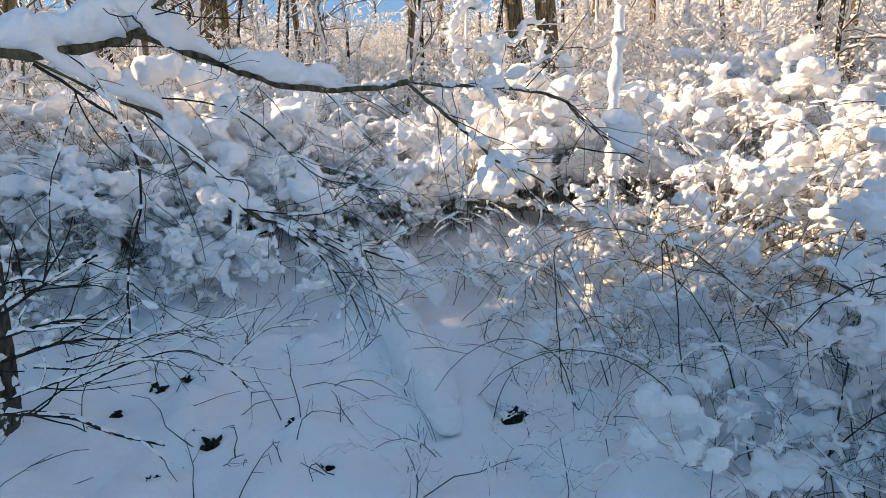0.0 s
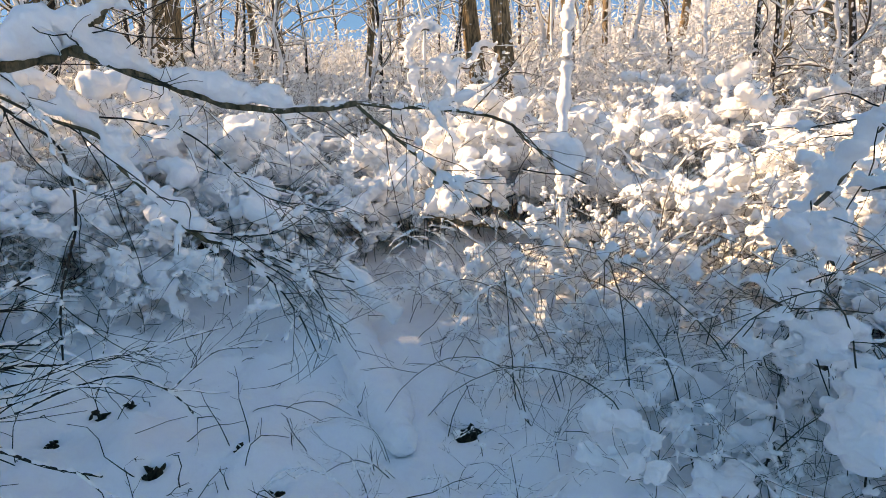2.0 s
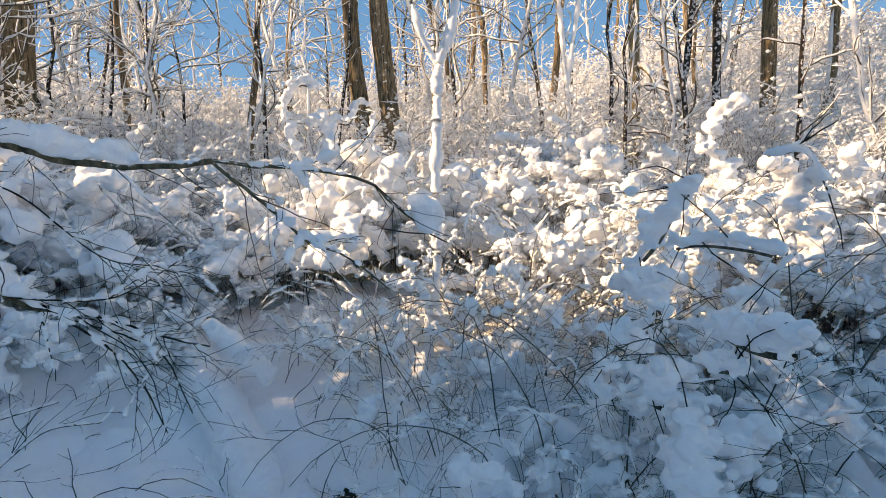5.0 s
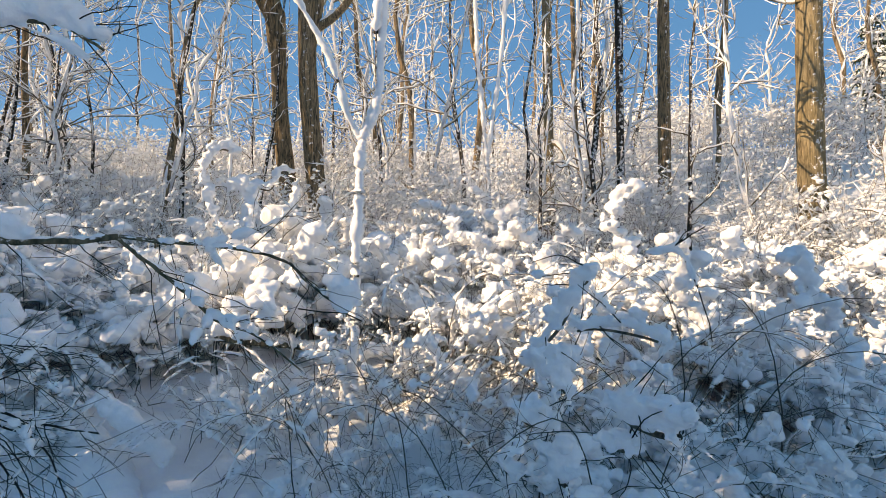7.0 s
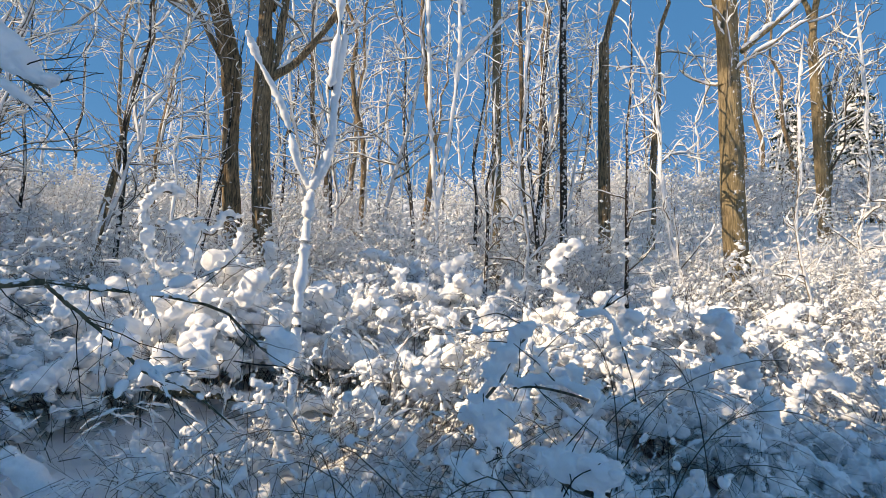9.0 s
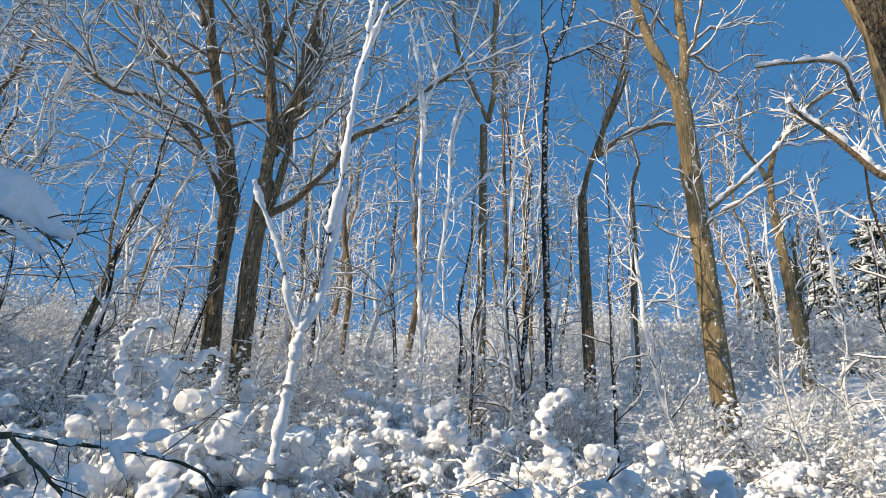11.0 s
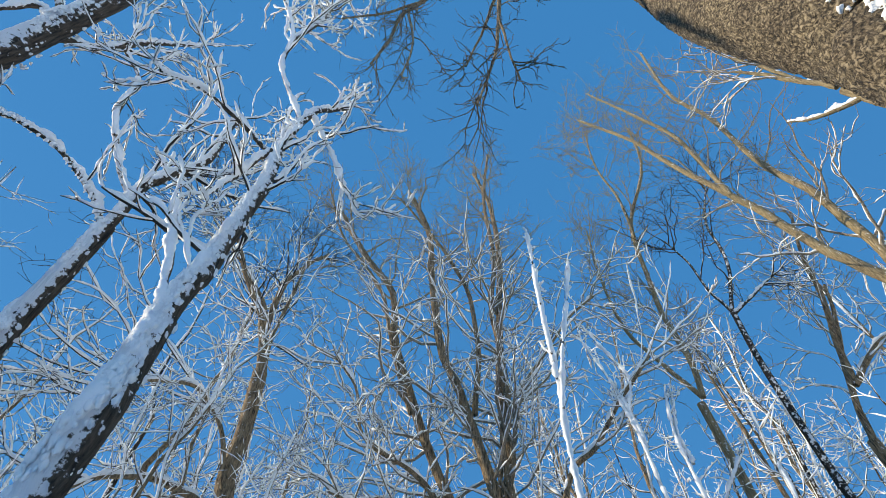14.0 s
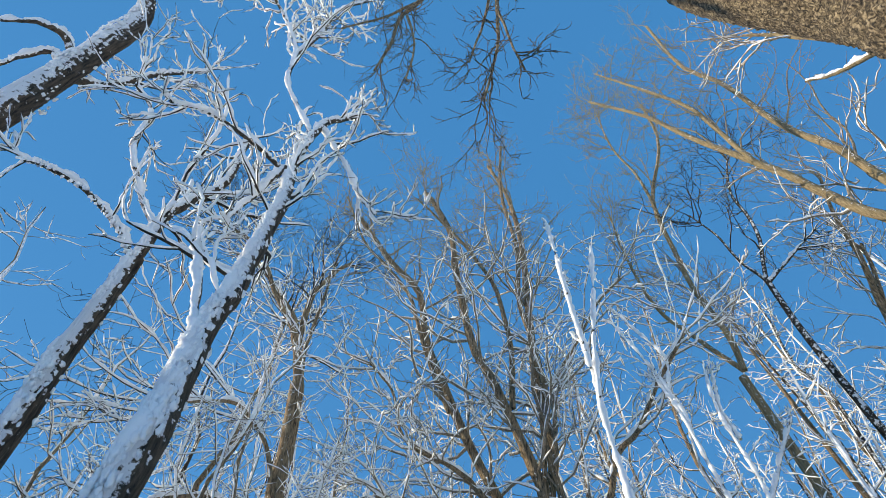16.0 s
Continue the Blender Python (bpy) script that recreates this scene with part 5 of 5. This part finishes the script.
    if kind in ROLLS:
        ra, rb, each, reach, spread, least, more = ROLLS[kind][:7]
        rolls(P, ra, each, reach, spread, least, more)
        rolls(Q, rb, each, reach * 0.8, spread * 0.8, least, more * 0.8)
    else:
        pool = np.concatenate([Q.reshape(-1, 3), Q2.reshape(-1, 3)])
        C = pool[rng.integers(0, len(pool), 115 if cheap else 140)]
        r = 0.013 + (0.048 if cheap else 0.036) * rng.random(len(C)) ** 1.6
        white.lumps(C + np.array([0, 0, 0.008]), np.stack([r * 1.35, r, r * 0.8], -1), rng, 0.2, 3 if cheap else 4, 4 if cheap else 5)
    return wood, white, stems


def shrub(kind, seed, label, name="shrub"):
    wood, white, stems = shrub_shapes(kind, seed)
    ob = tagged(new(name), label, "shrub", "snowy shrubs")
    bark = TWIG_PALE if kind in ("mound", "brush") else TWIG_STEM
    for s in stems:
        s.build("stem", bark, ob)
    wood.build("brushwood", bark, ob, kind="stuff")
    snow = white.build("snow", SNOW, ob, "soft clumps of snow on the stems", kind="stuff")
    if kind in ROLLS:
        soften(snow, *ROLLS[kind][7:])
    return ob


def place(proto, x, y, size, turn, sink=0.0):
    m = pose(x, y, surface(x, y) - sink, 0, 0, turn)
    ob = copy_thing(proto, m)
    ob.scale = (size, size, size)
    return ob


def build_shrubs():
    rng = random.Random(7)
    kinds = {
        "mound": [shrub("mound", 40 + i, "arching shrub bowed down by heavy clumps of snow") for i in range(5)],
        "wispy": [shrub("wispy", 50 + i, "thin bare dark-stemmed shrub with a little snow") for i in range(5)],
        "laden": [shrub("laden", 55 + i, "low shrub weighed down by big soft pillows of snow") for i in range(4)],
        "cane": [shrub("cane", 65 + i, "tall thin dark canes with knobs of snow at the joints") for i in range(3)],
        "tangle": [shrub("tangle", 60 + i, "low tangled shrub under broken snow") for i in range(5)],
        "brush": [shrub("brush", 70 + i, "upright brushy thicket frosted white with snow") for i in range(5)],
    }
    spots = []
    # heavy mounds in the middle ground
    for x, y, s in ((0.4, 5.2, 1.0), (0.8, 5.5, 1.1), (1.9, 5.3, 0.95), (2.6, 5.6, 1.0), (1.4, 6.2, 1.0), (-0.6, 6.0, 0.9), (3.6, 5.0, 0.9), (-1.6, 5.4, 0.85),
                    (2.4, 4.2, 0.8), (-2.6, 4.6, 0.85), (-3.4, 5.6, 1.0), (3.2, 3.7, 0.8), (4.4, 4.2, 0.9), (2.9, 2.9, 0.7), (4.0, 3.0, 0.8)):
        spots.append(("mound", x, y, s))
    for x, y, s in ((-2.25, 5.55, 1.35), (-2.6, 5.65, 1.35), (-1.95, 5.7, 1.25), (-3.0, 6.1, 1.2)):
        spots.append(("mound", x, y, s))
    for x, y, s in ((1.0, 3.1, 0.9), (1.45, 2.7, 0.85), (1.9, 3.2, 0.95), (0.75, 3.6, 0.9), (1.6, 3.8, 1.0), (2.7, 3.3, 1.0),
                    (-0.1, 2.35, 0.45), (0.35, 2.2, 0.42), (0.7, 2.3, 0.5), (-2.2, 3.9, 0.9), (-3.0, 3.6, 0.9), (-1.4, 4.3, 0.7), (2.9, 2.2, 0.9), (1.25, 2.15, 0.6),
                    (1.2, 3.5, 0.95), (2.2, 3.7, 1.0), (3.3, 2.6, 0.95), (1.7, 2.4, 0.7), (2.6, 1.7, 0.8), (1.1, 1.75, 0.75), (1.6, 1.6, 0.85), (2.4, 2.05, 0.8), (0.95, 2.5, 0.7), (1.3, 2.9, 0.6), (1.55, 3.05, 0.7), (2.15, 2.5, 0.6), (0.6, 2.9, 0.5), (0.5, 3.9, 0.7), (1.15, 2.6, 0.45), (1.9, 2.0, 0.5)):
        spots.append(("wispy", x, y, s))
    for x, y, s in ((2.3, 3.4, 0.7), (0.9, 4.1, 0.7), (1.7, 3.9, 0.7), (-4.2, 4.6, 1.0), (-4.6, 5.4, 1.1), (-5.2, 6.2, 1.1), (-4.2, 6.6, 1.1), (-3.0, 6.4, 1.0), (-6.0, 7.2, 1.2), (-2.6, 5.9, 1.2), (-3.2, 5.9, 1.2), (-1.2, 6.0, 1.1), (-4.6, 6.0, 1.3), (3.3, 3.1, 0.8), (3.6, 2.1, 0.8)):
        spots.append(("tangle", x, y, s))
    for x, y, s in ((1.75, 2.2, 0.7), (2.3, 2.4, 0.9), (2.8, 2.5, 0.95), (2.5, 3.2, 0.9), (3.5, 3.9, 0.5), (2.0, 3.5, 0.85),
                    (3.5, 2.6, 1.0), (2.9, 1.9, 0.9), (3.4, 1.6, 0.95), (3.9, 2.3, 1.0), (4.2, 3.4, 1.1), (2.0, 1.75, 0.6), (-2.6, 4.1, 0.8), (-3.3, 4.0, 0.85), (-2.0, 4.5, 0.8), (-3.0, 4.9, 0.95), (-3.9, 4.9, 1.0),
                    (-1.5, 4.9, 0.8), (0.3, 4.0, 0.6), (1.05, 3.2, 0.6), (0.8, 3.5, 0.6), (2.1, 2.9, 0.7), (1.5, 3.3, 0.65), (2.6, 1.5, 0.55), (-1.8, 5.3, 0.9), (-2.4, 5.0, 0.9), (-1.1, 4.6, 0.7), (-0.7, 4.4, 0.6), (-3.6, 4.6, 0.9), (-0.4, 5.0, 0.75), (-2.8, 3.3, 0.6)):
        spots.append(("laden", x, y, s))
    for x, y, s in ((1.35, 2.35, 0.85), (1.95, 2.15, 0.9), (2.45, 1.75, 0.85), (2.75, 2.3, 0.95), (0.8, 2.75, 0.75), (3.1, 1.9, 1.0)):
        spots.append(("cane", x, y, s))
    for tries in range(230):
        az, d = radians(rng.uniform(-50, 98)), 5.0 + 5.5 * rng.random()
        x, y = d * math.sin(az), d * math.cos(az)
        kind = rng.choice(("mound", "tangle", "tangle")) if d < 8 else rng.choice(("tangle", "brush", "brush"))
        spots.append((kind, x, y, rng.uniform(0.6, 0.95)))
    for kind, x, y, s in spots:
        deep = 0.26 if x < -0.4 and y < 6.0 else (0.14 if y < 3.4 and kind != "cane" else 0.0)
        place(rng.choice(kinds[kind]), x, y, s, rng.uniform(0, 360), deep * s)
    for protos in kinds.values():
        for p in protos:
            for o in list(p.children_recursive) + [p]:
                bpy.data.objects.remove(o)


build_shrubs()


def build_thicket():
    """The brush that covers the slope farther up, past counting."""
    rng = np.random.default_rng(9)
    raw = []
    for kind, seed in [("brush", 81 + i) for i in range(8)]:
        w, s, _ = shrub_shapes(kind, seed, True)
        raw.append([(np.concatenate(q.verts), np.concatenate(q.quads)) for q in (w, s)])
    both = (Shape(), Shape())
    for i in range(720):
        az, d = np.radians(rng.uniform(-50, 98)), 9.0 + 24 * rng.random() ** 1.3
        x, y = d * np.sin(az), d * np.cos(az)
        a, k = rng.uniform(0, 6.28), rng.uniform(0.6, 1.0) * (1.0 if d < 16 else 1.35)
        pick = raw[rng.integers(0, len(raw))]
        turn = np.array([[np.cos(a), np.sin(a), 0], [-np.sin(a), np.cos(a), 0], [0, 0, 1]])
        for target, (v, q) in zip(both, pick):
            target.add(v @ turn * k + np.array([x, y, surface(x, y)]), q)
    ob = tagged(new("thicket"), "frosted brushwood covering the wooded slope", "thicket", kind="stuff")
    both[0].build("brushwood", TWIG_TAN, ob, kind="stuff")
    both[1].build("snow", SNOW, ob, kind="stuff")


build_thicket()


def build_ground_twigs():
    """Short dead twigs that stick out of the snow in the clearing."""
    rng = np.random.default_rng(15)
    for i in range(170):
        x, y = rng.uniform(-2.6, 2.2), rng.uniform(1.7, 4.6)
        z = surface(x, y)
        n = 6
        d = np.array([rng.normal(0, 0.6), rng.normal(0, 0.4), rng.uniform(0.3, 1.0)])
        P = np.zeros((1, n, 3))
        P[0, 0, 2] = -0.03
        L = rng.uniform(0.06, 0.6)
        for j in range(1, n):
            d = d / np.linalg.norm(d) + rng.normal(0, 0.2, 3) + np.array([0, 0, -0.16])
            P[0, j] = P[0, j - 1] + d / np.linalg.norm(d) * L / (n - 1)
        R = np.linspace(0.003, 0.0013, n)[None]
        s = Shape()
        s.tubes(P, R, 5)
        if i % 2:
            Q, S = sprout(P, R, rng, 3, 0.3, 0.9, (25, 60), (0.04, 0.14), 0.7, 4, 0.0, 0.15, 0.001, 0.6)
            s.tubes(Q, S, 4)
        ob = tagged(s.build("twig", TWIG_DARK), "dead dark twig sticking out of the snow", "twig", "twigs in the snow")
        ob.location = (x, y, z)


build_ground_twigs()


def build_pillow():
    rng = np.random.default_rng(16)
    o = (0.69, 2.06, 1.60)
    ob = empty("snow_pillow", o, "big square lump of snow caught on a twig", "snow lump")
    s, w = Shape(), Shape()
    s.lumps(np.array([[0.70, 2.06, 1.69], [0.74, 2.07, 1.665], [0.67, 2.05, 1.72], [0.71, 2.06, 1.63]]), np.array([[0.07, 0.06, 0.055], [0.055, 0.05, 0.05], [0.05, 0.05, 0.035], [0.045, 0.045, 0.05]]), rng, 0.1, 12, 18)
    soften(s.build("snow", SNOW, ob, origin=o), 0.008, 5)
    w.tubes(np.array([[[0.52, 2.0, 1.62], [0.62, 2.03, 1.6], [0.72, 2.06, 1.59], [0.80, 2.08, 1.55]]]), np.full((1, 4), 0.003), 6)
    w.build("twig", TWIG_DARK, ob, origin=o)


build_pillow()


# ---- far woods ----
def build_far_trees():
    rng = np.random.default_rng(77)
    protos = []
    for k in range(5):
        bark = (BARK_GREY, BARK_BROWN, BARK_GREY, BARK_DARK, BARK_BROWN)[k]
        ob = tagged(new("tree"), ("slender pale tree coated with snow", "thin brown forest tree with snowy twigs", "pale leaning young tree under snow",
                                  "dark thin forest tree", "brown forest tree with a narrow snowy crown")[k], "tree", "trees on the far slope")
        h = (9.5, 13.0, 8.0, 12.0, 15.0)[k]
        n = 14
        P = np.zeros((1, n, 3))
        P[0, :, 2] = np.linspace(-0.2, h, n)
        P[0, :, :2] = np.cumsum(rng.normal(0, 0.14, (n, 2)), axis=0) + np.linspace(0, 1, n)[:, None] * rng.normal(0, 0.5, 2)
        R = np.linspace((0.06, 0.10, 0.05, 0.085, 0.11)[k], 0.012, n)[None]
        s, tw, wh = Shape(), Shape(), Shape()
        s.tubes(P, R, 8)
        s.build("trunk", bark, ob)
        Q, S = sprout(P, R, rng, 20, 0.2, 1.0, (35, 85), (0.9, 3.4), 0.42, 7, 0.05, 0.22, 0.008, 0.35)
        tw.tubes(Q, S, 4)
        Q2, S2 = sprout(Q, S, rng, 4, 0.2, 1.0, (30, 75), (0.4, 1.4), 0.6, 5, 0.05, 0.25, 0.006, 0.5)
        tw.tubes(Q2, S2, 3)
        snow_on(wh, P, R, rng, 0.018, 0.042, 1.0, 6, 2, None, 4, 1.0, 0.4)
        snow_on(wh, Q, S, rng, 0.016, 0.032, 1.0, 5, 1, None, 4, 0.5, 0.3, 0.8, 0.0, 2.0)
        snow_on(wh, Q2, S2, rng, 0.010, 0.02, 0.85, 4, 1, None, 4, 0.5, 0.3, 0.8, 0.0, 2.0)
        tw.build("brushwood", TWIG_BROWN, ob, kind="stuff")
        wh.build("snow", SNOW, ob, "snow lining the branches", kind="stuff")
        protos.append(ob)
    slim = []
    for k in range(4):
        ob = tagged(new("young_tree"), ("slim dark young tree among the brush", "slim pale young tree lined with snow")[k % 2], "tree", "young trees on the slope")
        h, n = (6.5, 5.5, 7.5, 4.5)[k], 10
        P = np.zeros((1, n, 3))
        P[0, :, 2] = np.linspace(-0.2, h, n)
        P[0, :, :2] = np.cumsum(rng.normal(0, 0.08, (n, 2)), axis=0) + np.linspace(0, 1, n)[:, None] * rng.normal(0, 0.4, 2)
        R = np.linspace((0.045, 0.035, 0.05, 0.03)[k], 0.008, n)[None]
        s, tw, wh = Shape(), Shape(), Shape()
        s.tubes(P, R, 7)
        s.build("trunk", (BARK_DARK, BARK_GREY)[k % 2], ob)
        Q, S = sprout(P, R, rng, 15, 0.15, 1.0, (30, 75), (0.4, 1.5), 0.5, 6, 0.06, 0.2, 0.006, 0.4)
        Q2, S2 = sprout(Q, S, rng, 3, 0.2, 1.0, (30, 70), (0.2, 0.7), 0.6, 4, 0.05, 0.22, 0.005, 0.5)
        tw.tubes(Q, S, 4)
        tw.tubes(Q2, S2, 3)
        snow_on(wh, P, R, rng, 0.014, 0.03, 1.0, 6, 2, None, 4, 0.5 + 0.5 * (k % 2), 0.45)
        snow_on(wh, Q, S, rng, 0.014, 0.028, 1.0, 5, 1, None, 4, 0.5, 0.3, 0.8, 0.0, 2.0)
        snow_on(wh, Q2, S2, rng, 0.010, 0.02, 0.8, 4, 1, None, 4, 0.5, 0.3, 0.8, 0.0, 2.0)
        tw.build("brushwood", TWIG_BROWN, ob, kind="stuff")
        wh.build("snow", SNOW, ob, "snow lining the branches", kind="stuff")
        slim.append(ob)
    pick = random.Random(3)
    for i in range(85):
        az, d = radians(pick.uniform(-52, 100)), 8.5 + 20 * pick.random() ** 1.2
        x, y = d * math.sin(az), d * math.cos(az)
        place(pick.choice(slim), x, y, pick.uniform(0.7, 1.15), pick.uniform(0, 360))
    for i in range(160):
        az, d = radians(pick.uniform(-58, 105)), 12.0 + 38 * pick.random() ** 1.2
        x, y = d * math.sin(az), d * math.cos(az)
        ob = place(pick.choice(protos + [protos[0], protos[2]]), x, y, pick.uniform(0.75, 1.2), pick.uniform(0, 360))
    for i in range(13):
        az, d = radians(pick.uniform(-52, 4)), pick.uniform(7.5, 13)
        x, y = d * math.sin(az), d * math.cos(az)
        ob = copy_thing(pick.choice(protos[:3]), pose(x, y, surface(x, y), pick.uniform(-8, 8), pick.uniform(2, 16), pick.uniform(-20, 20)))
        ob.scale = (0.75,) * 3
    for p in protos + slim:
        for o in list(p.children_recursive) + [p]:
            bpy.data.objects.remove(o)


build_far_trees()


def conifer(seed, h, label, x, y, name="conifer", spray=12):
    """A spruce: whorls of drooping boughs hung with needle sprays and snow."""
    rng = np.random.default_rng(seed)
    z = surface(x, y)
    ob = empty(name, (x, y, z), label, "conifer", "evergreens")
    s, nd, wh = Shape(), Shape(), Shape()
    P = np.zeros((1, 8, 3))
    P[0, :, 2] = np.linspace(-0.2, h, 8)
    R = np.linspace(0.018 * h, 0.01, 8)[None]
    s.tubes(P, R, 8)
    s.build("trunk", BARK_DARK, ob)
    m = int(16 * h)
    t = rng.uniform(0.08, 1.0, m) ** 0.9
    a = rng.uniform(0, 6.28, m)
    L = (1 - t) * 0.24 * h + 0.25
    k = 5
    u = np.linspace(0, 1, k)
    Q = np.zeros((m, k, 3))
    Q[:, :, 0] = np.cos(a)[:, None] * L[:, None] * u
    Q[:, :, 1] = np.sin(a)[:, None] * L[:, None] * u
    Q[:, :, 2] = (t * h)[:, None] - 0.35 * L[:, None] * u ** 1.3 + rng.normal(0, 0.02, (m, k))
    S = np.full((m, k), 0.015)
    nd.tubes(Q, S, 4)
    Q2, S2 = sprout(Q, S, rng, spray, 0.15, 1.0, (40, 75), (0.2, 0.55), 1.0, 3, -0.15, 0.1, 0.02, 0.4)
    nd.tubes(Q2, S2 * 1.6, 4, 0.5)
    snow_on(wh, Q, S, rng, 0.06, 0.1, 0.9, 5, 2, None, 4, 0.5)
    snow_on(wh, Q2[::2], S2[::2], rng, 0.03, 0.06, 0.75, 4, 1)
    nd.build("needles", NEEDLE, ob, kind="stuff")
    wh.build("snow", SNOW, ob, "snow resting on the evergreen boughs", kind="stuff")
    return ob


def build_slope_evergreens():
    rng = random.Random(4)
    first = conifer(90, 6.0, "dark evergreen laden with snow on the slope", 27.0, 13.4)
    for x, y, h in ((28.2, 12.4, 5.6), (29.5, 14.6, 6.0), (28.6, 10.6, 5.2), (31.5, 12.6, 6.5), (29.4, 6.4, 7.5), (31.0, 8.4, 8.0), (30.5, 4.6, 8.0), (26.5, 10.2, 6.5), (27.8, 8.2, 7.5), (32.5, 10.4, 8.5), (28.4, 5.0, 7.5), (33.0, 6.2, 9.0), (26.8, 6.8, 6.5), (27.5, 3.2, 7.5), (31.5, 2.4, 8.5)):
        ob = copy_thing(first, pose(x, y, surface(x, y), rng.uniform(-2, 2), rng.uniform(-2, 2), rng.uniform(0, 360)))
        ob.scale = (h / 6.0, h / 6.0, h / 6.0)


build_slope_evergreens()


def build_shade_evergreens():
    """Unseen stand added on the sunward side to keep the hollow in shade."""
    rng = random.Random(12)
    first = conifer(100, 10.0, "dense snowy evergreen added out of view to shade the hollow", -12.0, 4.2, spray=9)
    spots = [(-12.0 + rng.uniform(-0.5, 0.5), -4.6 + 1.1 * i, rng.uniform(0.78, 0.88)) for i in range(8)]
    spots += [(-13.6 + rng.uniform(-0.4, 0.4), -4.0 + 1.1 * i, rng.uniform(0.84, 0.95)) for i in range(8)]
    spots += [(-12.2, 4.2, 0.95), (-12.2, 4.8, 0.66), (-12.4, 5.3, 0.6), (-12.1, 5.75, 0.57), (-12.3, 6.3, 0.5), (-12.2, 7.1, 0.42), (-12.6, 8.2, 0.42), (-12.2, 9.4, 0.45), (-13.8, 6.6, 0.5), (-14.0, 8.0, 0.48), (-14.0, 9.2, 0.48), (-12.5, 10.6, 0.7), (-13.2, 12.0, 0.75), (-12.6, 13.4, 0.75), (-14.5, 11.2, 0.8), (-14.8, 13.0, 0.85)]
    for x, y, s in spots:
        ob = copy_thing(first, pose(x, y, surface(x, y), 0, 0, rng.uniform(0, 360)))
        ob.scale = (s, s, s)


build_shade_evergreens()


def build_overhanging_tree():
    """A tree behind, whose bare branch tips hang in from overhead."""
    trunk = [(1.3, -4.8, 0.3, 0.2), (1.2, -4.7, 4.0, 0.17), (1.1, -4.5, 8.0, 0.14), (1.0, -4.3, 11.0, 0.1)]
    over = [[(1.1, -4.5, 8.0, 0.08), (1.0, -2.4, 10.6, 0.06), (0.9, -0.4, 11.4, 0.045), tuple(LIMBS_OV[0][0])],
            [(1.1, -4.5, 7.0, 0.07), (0.6, -2.4, 9.8, 0.055), (0.2, -0.2, 10.6, 0.04), tuple(LIMBS_OV[3][0])]]
    build_tree([trunk] + LIMBS_OV, BARK_BROWN, TWIG_BROWN, "tall tree with bare drooping branch tips overhead", 28, limit=6.0, per=(4, 3, 3),
               length=((0.6, 1.8), (0.3, 0.9), (0.15, 0.45)), up=-0.03, spring=(20, 50), fine_r=0.0065, tips=2, wig=0.2)
    host = [o for o in scene.objects if o.type == "EMPTY" and o.get("label", "").startswith("tall tree with bare drooping")][0]
    for ctrl in over:
        P, R = spline(ctrl, 20)
        s = Shape()
        s.tubes(P[None], R[None], 8)
        s.build("limb", BARK_BROWN, host, origin=tuple(host.location))


build_overhanging_tree()
